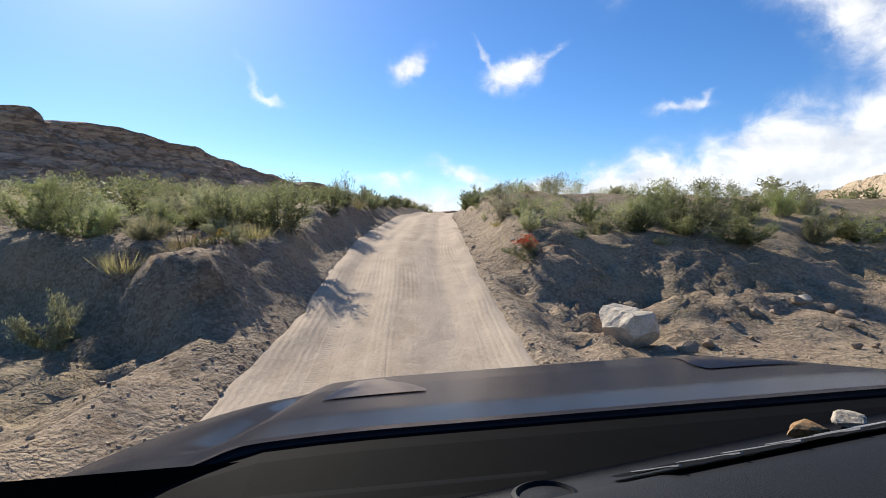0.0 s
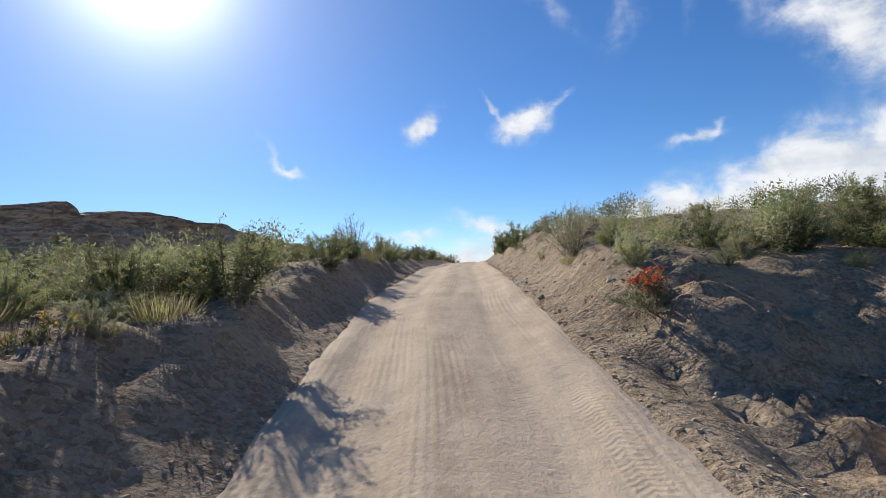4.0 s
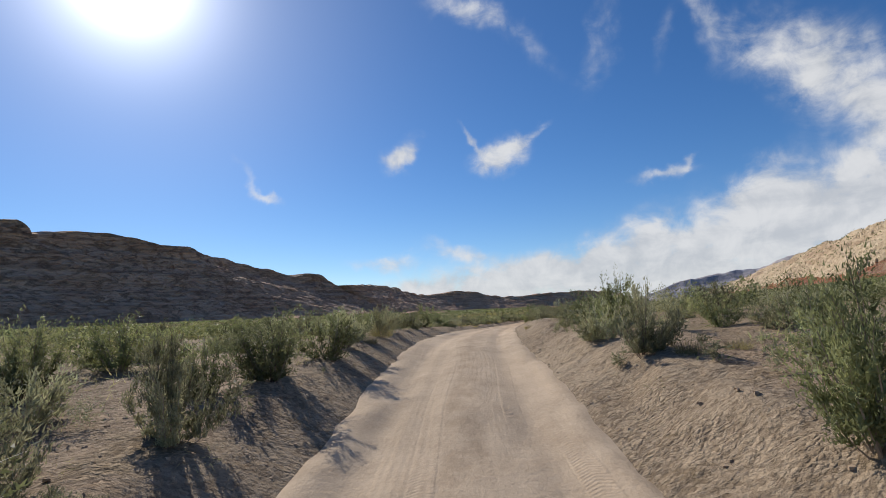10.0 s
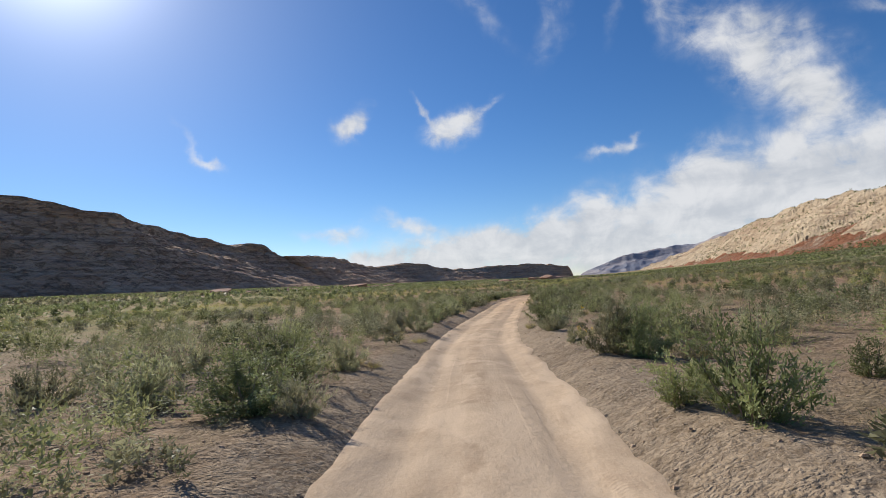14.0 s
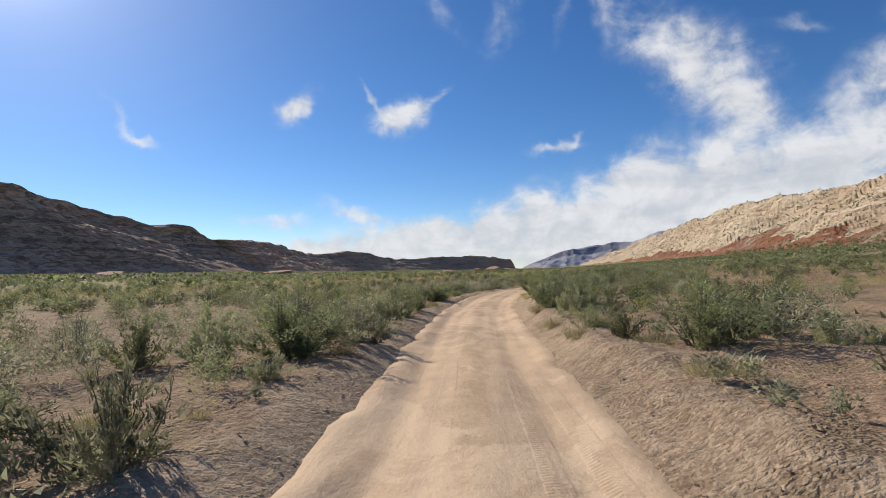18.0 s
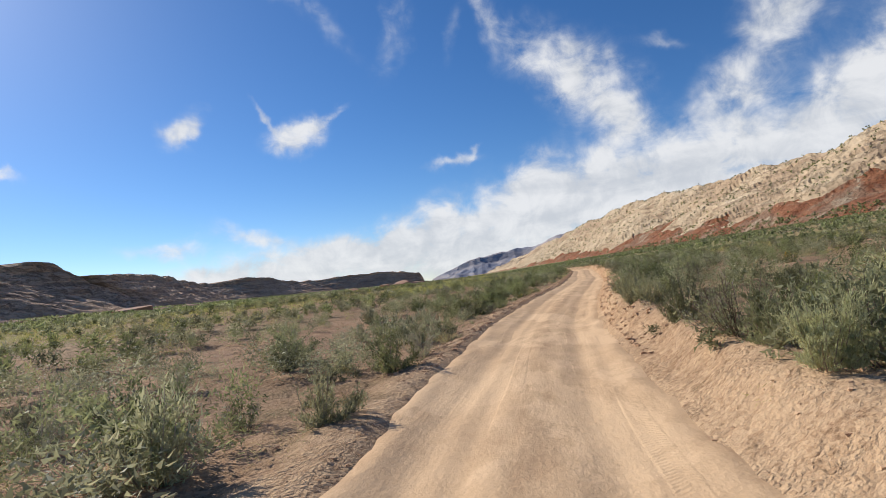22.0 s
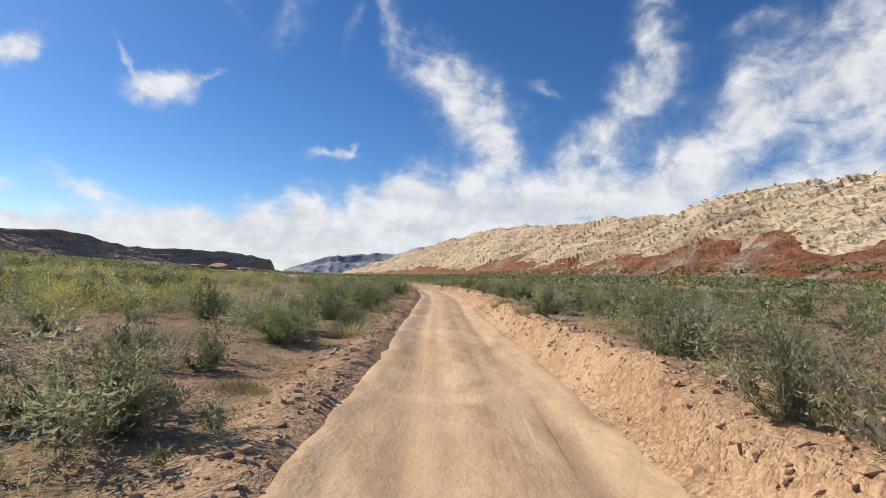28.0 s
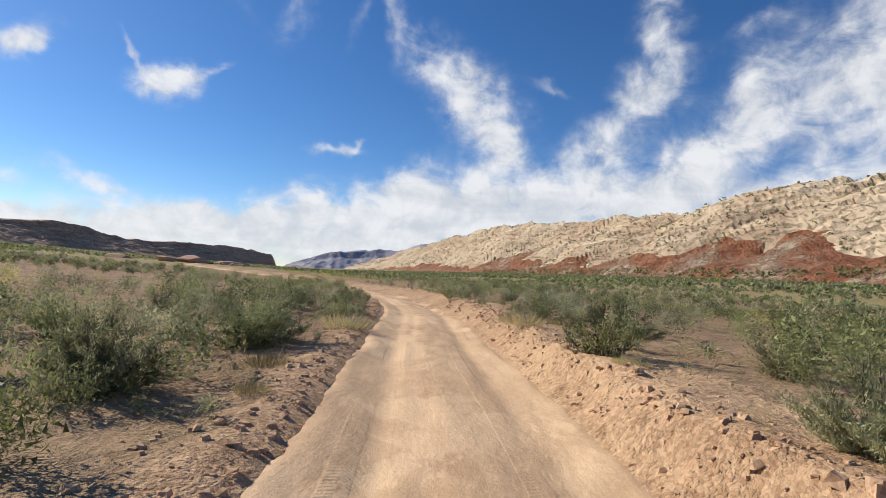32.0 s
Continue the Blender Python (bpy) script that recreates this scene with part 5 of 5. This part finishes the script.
# ---- stones and clods ----
def lumps(name, label, mat, seed, count, y_range, off, sizes, power=3.0):
    """Clods and stones along the banks, as one mesh of small uneven lumps."""
    rng = np.random.default_rng(seed)
    i = np.searchsorted(LINE[:, 1], rng.uniform(*y_range, count)).clip(1, len(LINE) - 2)
    hw = np.interp(LINE[i, 1], SIDES[:, 0], SIDES[:, 1])
    d = (hw + off[0] + (off[1] - off[0]) * rng.uniform(size=count) ** 1.6) * rng.choice((-1, 1), count)
    shift = rng.uniform(-0.35, 0.35, count)
    x, y = LINE[i, 0] + TANGENT[i, 1] * d + TANGENT[i, 0] * shift, LINE[i, 1] - TANGENT[i, 0] * d + TANGENT[i, 1] * shift
    z = land(x, y)
    size = sizes[0] + (sizes[1] - sizes[0]) * rng.uniform(size=count) ** power
    base = np.array([(a, b, c) for c in (-0.6, 0.6) for a, b in ((-0.7, -0.6), (0.7, -0.6), (0.7, 0.6), (-0.7, 0.6))], float)
    base[4:, :2] *= 0.72
    quad = np.array([(0, 3, 2, 1), (4, 5, 6, 7), (0, 1, 5, 4), (1, 2, 6, 5), (2, 3, 7, 6), (3, 0, 4, 7)])
    shape = base[None] * rng.uniform(0.75, 1.15, (count, 8, 1)) + rng.normal(size=(count, 8, 3)) * 0.17
    turn = rng.uniform(0, 6.28, count)[:, None]
    px = shape[..., 0] * np.cos(turn) - shape[..., 1] * np.sin(turn)
    py = shape[..., 0] * np.sin(turn) + shape[..., 1] * np.cos(turn)
    v = np.stack([px, py, shape[..., 2] * 0.55 + 0.02], -1) * size[:, None, None] / 2 + np.stack([x, y, z], 1)[:, None]
    f = (quad[None] + 8 * np.arange(count)[:, None, None]).reshape(-1, 4)
    return tagged(new(name, mesh_of(name, v.reshape(-1, 3), f, [mat])), label, "stones", kind="stuff")


lumps("bank_clods", "crumbled clods of earth on the cut banks by the wash", CLOD, 61, 15000, (-1, 28), (-0.15, 4.0), (0.012, 0.085), 4.0)
lumps("verge_clods", "small clods of earth along the road's edges", CLOD, 62, 15000, (24, 232), (-0.2, 2.2), (0.012, 0.075), 3.5)
lumps("cut_clods", "broken orange clods on the cut bank", CLOD, 64, 9000, (132, 225), (0.0, 0.9), (0.03, 0.17), 3.0)
lumps("flat_pebbles", "pebbles and crumbs scattered between the shrubs", CLOD, 63, 9000, (10, 232), (1.0, 9), (0.012, 0.07), 4.0)


# ---- boulder and stones in the wash ----
def part(name, data, mat, parent, label=""):
    """One mesh under a thing or a part; data: verts and faces, or a bmesh."""
    if isinstance(data, bmesh.types.BMesh):
        me = bpy.data.meshes.new(name)
        data.to_mesh(me)
        data.free()
        me.materials.append(mat)
    else:
        me = mesh_of(name, *data, [mat])
    ob = new(name, me)
    ob.parent = parent
    return tagged(ob, label) if label else ob


def boulder_mesh(name, seed, size, mat, cuts=9, levels=3):
    """A broken stone: a ball cut by planes, with rough faces."""
    rng = np.random.default_rng(seed)
    bm = bmesh.new()
    bmesh.ops.create_icosphere(bm, subdivisions=levels, radius=1.0)
    planes = [(unit(rng.normal(size=3)), rng.uniform(0.5, 0.8)) for _ in range(cuts)]
    for v in bm.verts:
        p = np.array(v.co)
        for nrm, dist in planes:
            over = p @ nrm - dist
            if over > 0:
                p = p - nrm * over
        p = p * (1 + 0.07 * noise.noise(Vector(p * 3.1) + Vector((seed, 0, 0))) + 0.03 * noise.noise(Vector(p * 9)))
        v.co = Vector(p * np.array(size))
    me = bpy.data.meshes.new(name)
    bm.to_mesh(me)
    bm.free()
    me.materials.append(mat)
    return me


def stone(name, label, me, x, y, turn, tilt=0.0, sink=0.2, group="", z=None):
    z = float(land([x], [y])[0]) if z is None else z
    ob = new(name, me)
    low = min(v.co.z for v in me.vertices)
    ob.matrix_world = Matrix.Translation((x, y, z - low * (1 - sink))) @ Matrix.Rotation(turn, 4, "Z") @ Matrix.Rotation(tilt, 4, "X")
    return tagged(ob, label, "rock", group)


stone("boulder", "pale cream boulder with broken faces at the foot of the bank", boulder_mesh("boulder", 8, (0.48, 0.42, 0.62), BOULDER, 14, 4), 1.35, 8.45, -0.25, 0.1, 0.25, z=-1.78)
small = [boulder_mesh("wash_stone", s, (1, 0.8, 0.62), m, 8, 2) for s, m in ((11, STONE), (12, STONE), (13, BOULDER), (14, STONE))]
rng = np.random.default_rng(99)
count = 0
while count < 110:
    x, y = rng.uniform(0.9, 9.5), rng.uniform(5.0, 13.0)
    if y > 8.4 + 0.72 * (x - 1.2) or y < 5.4 + 0.25 * x or abs(x - 1.12) < 0.7 and abs(y - 7.75) < 0.6:
        continue
    s = 0.04 + 0.15 * rng.uniform() ** 2.5
    ob = stone("wash_stone", "rounded brown stone lying in the gravelly wash", small[count % 4], x, y, rng.uniform(0, 6.28), 0, 0.3, "stones in the wash")
    ob.matrix_world = Matrix.Translation((x, y, float(land([x], [y])[0]) + 0.3 * s)) @ Matrix.Rotation(rng.uniform(0, 6.28), 4, "Z") @ Matrix.Diagonal((s, s, s, 1))
    count += 1
for x, y, s in ((1.75, 9.25, 0.17), (2.15, 8.1, 0.2), (2.5, 8.4, 0.13), (-0.6, 11.8, 0.1), (-1.6, 12.9, 0.08)):
    ob = stone("bank_stone", "weathered stone set in the earth of the bank", small[int(s * 100) % 4], x, y, x, 0, 0.3, "stones in the bank")
    ob.matrix_world = Matrix.Translation((x, y, float(land([x], [y])[0]) + 0.25 * s)) @ Matrix.Rotation(x * 3, 4, "Z") @ Matrix.Diagonal((s, s, s, 1))

# pale and pink slabs that crop out at the foot of the mesa
PINK = rock("pink_sandstone", ((0.40, 0.225, 0.15), (0.54, 0.36, 0.26), (0.30, 0.165, 0.11)), 0.3, 1.5, 0.4, 0.5)
OUTCROPS = [(-90, 366, 14), (-82, 373, 9), (-118, 326, 9), (-156, 330, 12), (-145, 337, 8), (36, 464, 16), (25, 470, 11), (2, 496, 10), (-72, 380, 9), (-106, 345, 8), (57, 563, 14)]
slabs = [boulder_mesh("rock_outcrop", s, (1, 0.62, 0.36), PINK, 13, 4) for s in (41, 42, 43)]
for i, (x, y, s) in enumerate(OUTCROPS):
    z = float(land([x], [y], False)[0])
    ob = new("rock_outcrop", slabs[i % 3])
    ob.matrix_world = Matrix.Translation((x, y, z + 0.05 * s)) @ Matrix.Rotation(0.4 + 0.3 * i, 4, "Z") @ Matrix.Diagonal((s * 0.8, s * 0.8, s * (0.45 + 0.07 * (i % 4)), 1))
    tagged(ob, "low pink and cream sandstone outcrop at the foot of the mesa", "rock", "outcrops below the mesa")

# ---- the car, standing where the drive begins ----
def paint(name, colour, metal, rough, coat=0.0, grain=0.0, speck=False, shine=0.5):
    m, n, bsdf = material(name)
    p = place_of(n)
    tone = n.noise(p, 40.0, 3)
    col = n.mix(n.ramp(tone, 0.3, 0.7), (*colour, 1), (*[c * 1.25 for c in colour], 1))
    if speck:
        dust = n.ramp(n.noise(p, 160.0, 2, 0.5), 0.72, 0.80)
        film = n.math("MULTIPLY", n.noise(p, 2.5, 4), 0.14)
        col = n.mix(n.math("ADD", n.math("MULTIPLY", dust, 0.35), film, clamp=True), col, (0.33, 0.26, 0.19, 1))
    n.put(bsdf.inputs["Base Color"], col)
    bsdf.inputs["Metallic"].default_value, bsdf.inputs["Roughness"].default_value = metal, rough
    bsdf.inputs["Specular IOR Level"].default_value = shine
    bsdf.inputs["Coat Weight"].default_value, bsdf.inputs["Coat Roughness"].default_value = coat, 0.06
    if grain:
        bump(n, bsdf, n.noise(p, 900.0, 2), 0.6, grain)
    return m


NAVY = paint("navy_car_paint", (0.006, 0.009, 0.020), 0.0, 0.2, 0.0, speck=True, shine=0.04)
DASH = paint("dark_dash_plastic", (0.007, 0.007, 0.008), 0.0, 0.62, grain=0.0006, shine=0.15)
BLACK = paint("black_trim", (0.004, 0.004, 0.004), 0.0, 0.75, shine=0.03)
SLAT = paint("grey_vent_slat", (0.2, 0.2, 0.21), 0.0, 0.35)
RUBBER = paint("tyre_rubber", (0.014, 0.014, 0.014), 0.0, 0.85)
STEEL = paint("grey_alloy", (0.35, 0.35, 0.36), 0.9, 0.35)

CAR_YAW, CAR_PITCH, CAR_ROLL = 14.4, -5.4, -4.6
car = new("car")
car.matrix_world = pose(PATH[0][1], PATH[0][2], PATH[0][3], CAR_PITCH, CAR_ROLL, CAR_YAW)
tagged(car, "dark navy car with black dashboard standing on the dirt road", "car")
MID = 0.3  # the middle of the car, right of the lens


def sheet(nx, ny, fx, fz, y0, y1, thick):
    """A curved panel with thickness: fx(u, y) gives x, fz(x, y) its height."""
    us, ys = np.linspace(-1, 1, nx), np.linspace(y0, y1, ny)
    U, Y = np.meshgrid(us, ys, indexing="ij")
    X = fx(U, Y)
    top = np.stack([X, Y, fz(X, Y)], -1).reshape(-1, 3)
    low = top - np.array([0, 0, thick])
    f = grid_faces(nx, ny)[:, ::-1]
    n = len(top)
    idx = np.arange(n).reshape(nx, ny)
    rim = np.r_[idx[:, 0], idx[-1, 1:], idx[-2::-1, -1], idx[0, -2:0:-1]]
    nxt = np.roll(rim, -1)
    side = np.stack([rim, nxt, nxt + n, rim + n], 1)
    return np.vstack([top, low]), np.vstack([f[:, ::-1], f + n, side])


def hood_z(x, y):
    a = np.abs(x - MID)
    z = np.interp(y, [0.72, 0.85, 1.2, 1.5, 1.68, 1.78, 1.84], [-0.212, -0.215, -0.246, -0.280, -0.318, -0.375, -0.46])
    z = z - 0.075 * np.clip((a - 0.3) / 0.63, 0, 1) ** 2.4
    bulge = 0.018 * smooth(0.62, 0.52, a)
    groove = 0.028 * np.exp(-(((a - 0.63) / 0.045) ** 2)) * smooth(0.8, 0.95, y) * smooth(1.55, 1.35, y)
    return z + bulge - groove


hood = part("hood", sheet(90, 50, lambda u, y: MID + u * (0.93 - 0.10 * smooth(1.4, 1.84, y)), hood_z, 0.72, 1.84, 0.012), NAVY, car, "dusty dark navy bonnet with two long creases")
hood.data.polygons.foreach_set("use_smooth", [True] * len(hood.data.polygons))
# bonnet navy made bluer and glossier: the sky's reflection helped by colour
SCOOP = paint("scoop_sky_tint", (0.008, 0.016, 0.045), 0.0, 0.10, 0.0, shine=0.6)
for sgn in (-1, 1):
    us2, ys2 = np.linspace(0, 1, 14), np.linspace(1.02, 1.40, 20)
    U2, Y2 = np.meshgrid(us2, ys2, indexing="ij")
    A2 = 0.28 + 0.10 * smooth(1.02, 1.40, Y2) + U2 * (0.20 - 0.13 * smooth(1.02, 1.40, Y2))
    X2 = MID + sgn * A2
    Z2 = hood_z(X2, Y2) + 0.003 + 0.005 * U2 * (1 - U2) * smooth(1.02, 1.12, Y2) * smooth(1.40, 1.34, Y2)
    f2 = grid_faces(14, 20)
    part("hood_scoop", (np.stack([X2, Y2, Z2], -1).reshape(-1, 3), f2 if sgn < 0 else f2[:, ::-1]), SCOOP, hood, "glossy scoop panel on the bonnet, coloured bluer for the sky's reflection").data.polygons.foreach_set("use_smooth", [True] * len(f2))
part("cowl", sheet(30, 8, lambda u, y: MID + u * 0.97, lambda x, y: hood_z(x, 0.72 + 0 * y) - 0.008 - 0.035 * smooth(0.72, 0.55, y), 0.40, 0.725, 0.02), BLACK, car, "black plastic cowl below the windscreen")


def dash_z(x, y):
    return -0.125 - 0.05 * smooth(0.26, 0.42, y) - 0.02 * ((x - MID) / 0.8) ** 2 + 0.1 * np.clip(x, 0, 0.5)


dash = part("dashboard", sheet(60, 24, lambda u, y: MID + u * 0.97, dash_z, -0.12, 0.43, 0.05), DASH, car, "matt dark grey dashboard top")
dash.data.polygons.foreach_set("use_smooth", [True] * len(dash.data.polygons))


def bar(a, b, w, h):
    """A slim bar from a to b, w wide and h high."""
    a, b = np.array(a, float), np.array(b, float)
    d = unit(b - a)
    s = unit(np.cross(d, (0, 0, 1))) * w / 2
    u = np.array([0, 0, h])
    v = np.array([a - s, a + s, b + s, b - s, a - s + u, a + s + u, b + s * 0.6 + u * 0.6, b - s * 0.6 + u * 0.6])
    return v, np.array([(0, 3, 2, 1), (4, 5, 6, 7), (0, 1, 5, 4), (1, 2, 6, 5), (2, 3, 7, 6), (3, 0, 4, 7)])


for lo, hi in ((-0.42, 0.02), (0.14, 0.66)):
    xs = np.linspace(lo, hi, 40)
    v = [(x, y, float(dash_z(x, y)) + 0.004) for y in np.linspace(0.29, 0.395, 8) for x in xs]
    slot = part("vent_slot", (v, np.array([(i + 40 * j, i + 1 + 40 * j, i + 41 + 40 * j, i + 40 + 40 * j) for j in range(7) for i in range(39)])), BLACK, dash, "black slot of the windscreen vent")
    for x in np.linspace(lo + 0.01, hi - 0.01, 13 if hi < 0.1 else 15):
        part("vent_slat", bar((x - 0.008, 0.288, float(dash_z(x, 0.288)) + 0.004), (x + 0.008, 0.398, float(dash_z(x, 0.398)) + 0.004), 0.0014, 0.001), SLAT, dash)


def disc(x, y, z, r, h, n=28):
    a = np.linspace(0, 2 * np.pi, n, endpoint=False)
    prof = ((r, 0.0), (r, h), (r * 0.86, h * 1.3), (r * 0.8, h * 0.6), (0.001, h * 0.9))
    v = [(x + q * math.cos(t), y + q * math.sin(t), z + k_) for q, k_ in prof for t in a]
    f = [(i * n + j, i * n + (j + 1) % n, (i + 1) * n + (j + 1) % n, (i + 1) * n + j) for i in range(len(prof) - 1) for j in range(n)]
    return v, np.array(f)


part("speaker_cover", disc(0.08, 0.35, float(dash_z(0.08, 0.35)), 0.022, 0.004), DASH, dash, "round grey sensor cover")
part("tweeter", disc(-0.46, 0.33, float(dash_z(-0.46, 0.33)), 0.028, 0.006), STEEL, dash, "round silver-rimmed speaker in the dash corner")
for x0, x1 in ((-0.42, 0.12), (0.2, 0.72)):
    pts = [np.array((x0, 0.47, -0.205)), np.array(((x0 + x1) / 2, 0.50, -0.188)), np.array((x1, 0.53, -0.198))]
    wiper = part("wiper", tubes([np.array(pts)], [(0.008, 0.006)], 6), BLACK, car, "black wiper arm and blade")

# sides, nose and wheels that carry the bonnet
def body_z(x, y):
    return np.where(y > 0.73, hood_z(x, np.minimum(y, 1.84)) - 0.02, -0.26 + 0 * x)


for sgn in (-1, 1):
    prof = [(0.90, -0.27), (0.99, -0.42), (1.0, -0.6), (0.98, -0.95), (0.93, -1.12)]
    ys = np.r_[np.linspace(-2.7, 0.7, 12), np.linspace(0.8, 1.84, 10)]
    v, f = [], []
    for y in ys:
        tuck = 0.10 * float(smooth(1.4, 1.84, np.array(y))) + 0.06 * float(smooth(-2.2, -2.7, np.array(y)))
        brow = float(hood_z(np.array(MID + 0.9), np.array(y))) - 0.03 if y > 0.75 else -0.27
        for k_, (px_, pz_) in enumerate(prof):
            pz_ = min(pz_, brow - 0.12 * k_) if k_ < 2 else pz_
            arch = max(0.0, 0.46 - math.hypot(y - 1.15, (pz_ + 1.18) * 0.9), 0.46 - math.hypot(y + 1.9, (pz_ + 1.18) * 0.9))
            v.append((MID + sgn * (px_ - tuck), y, pz_ + arch * 0.9))
    f = grid_faces(len(ys), len(prof))
    part("body_side", (v, f if sgn > 0 else f[:, ::-1]), NAVY, car, "navy body side with wheel arches")
    for y in (1.15, -1.9):
        n = 36
        rings = ((0.26, -0.1), (0.36, -0.12), (0.395, -0.09), (0.4, 0.0), (0.395, 0.09), (0.36, 0.12), (0.26, 0.1))
        a = np.linspace(0, 2 * np.pi, n, endpoint=False)
        v = [(MID + sgn * 0.84 + w, y + r * math.cos(t), -1.17 + r * math.sin(t)) for r, w in rings for t in a]
        f = [(i * n + j, i * n + (j + 1) % n, (i + 1) * n + (j + 1) % n, (i + 1) * n + j) for i in range(len(rings) - 1) for j in range(n)]
        wheel = part("wheel", (v, np.array(f)), RUBBER, car, "black all-terrain tyre")
        v = [(MID + sgn * (0.84 + w), y + r * math.cos(t), -1.17 + r * math.sin(t)) for r, w in ((0.27, 0.09), (0.24, 0.07), (0.08, 0.04), (0.002, 0.05)) for t in a]
        f = [(i * n + j, i * n + (j + 1) % n, (i + 1) * n + (j + 1) % n, (i + 1) * n + j) for i in range(3) for j in range(n)]
        part("rim", (v, np.array(f)), STEEL, wheel, "grey alloy rim")
us_ = np.linspace(-0.83, 0.83, 24)
v = [(MID + u, 1.86 + 0.04 * (1 - (u / 0.83) ** 2) - q, z) for z, q in ((-0.42, 0.03), (-0.6, 0.0), (-0.85, -0.02), (-1.05, 0.02)) for u in us_]
part("nose", (v, np.array([(i * 24 + j, i * 24 + j + 1, (i + 1) * 24 + j + 1, (i + 1) * 24 + j) for i in range(3) for j in range(23)])), BLACK, car, "black front grille and bumper")
v = [(MID + u, 0.70, z) for z in (-0.215, -0.6, -1.0) for u in np.linspace(-0.97, 0.97, 12)]
part("bulkhead", (v, np.array([(i * 12 + j, i * 12 + j + 1, (i + 1) * 12 + j + 1, (i + 1) * 12 + j) for i in range(2) for j in range(11)])), BLACK, car, "black bulkhead under the cowl")
part("floor_pan", sheet(6, 10, lambda u, y: MID + u * 0.92, lambda x, y: -0.98 + 0 * x, -2.7, 1.8, 0.06), BLACK, car, "black underside of the car")

top = car.matrix_world
for x, y, s, seed, lab, mat in ((0.305, 0.405, 0.0135, 31, "small rust-brown rock resting on the dashboard", "RUST"), (0.345, 0.41, 0.012, 32, "small pale tan rock resting on the dashboard", "TAN")):
    m = rock("keepsake_" + mat.lower(), ((0.30, 0.16, 0.07), (0.45, 0.30, 0.16), (0.12, 0.06, 0.03)) if mat == "RUST" else ((0.45, 0.38, 0.28), (0.6, 0.52, 0.4), (0.25, 0.2, 0.14)), 40.0, 0, 0.004, 90.0)
    ob = new("dash_rock", boulder_mesh("dash_rock", seed, (s * 1.25, s, s * 0.75), m, 9, 3))
    ob.matrix_world = top @ Matrix.Translation((x, y, float(dash_z(x, y)) + s * 0.55)) @ Matrix.Rotation(seed, 4, "Z")
    tagged(ob, lab, "rock", "rocks on the dashboard")
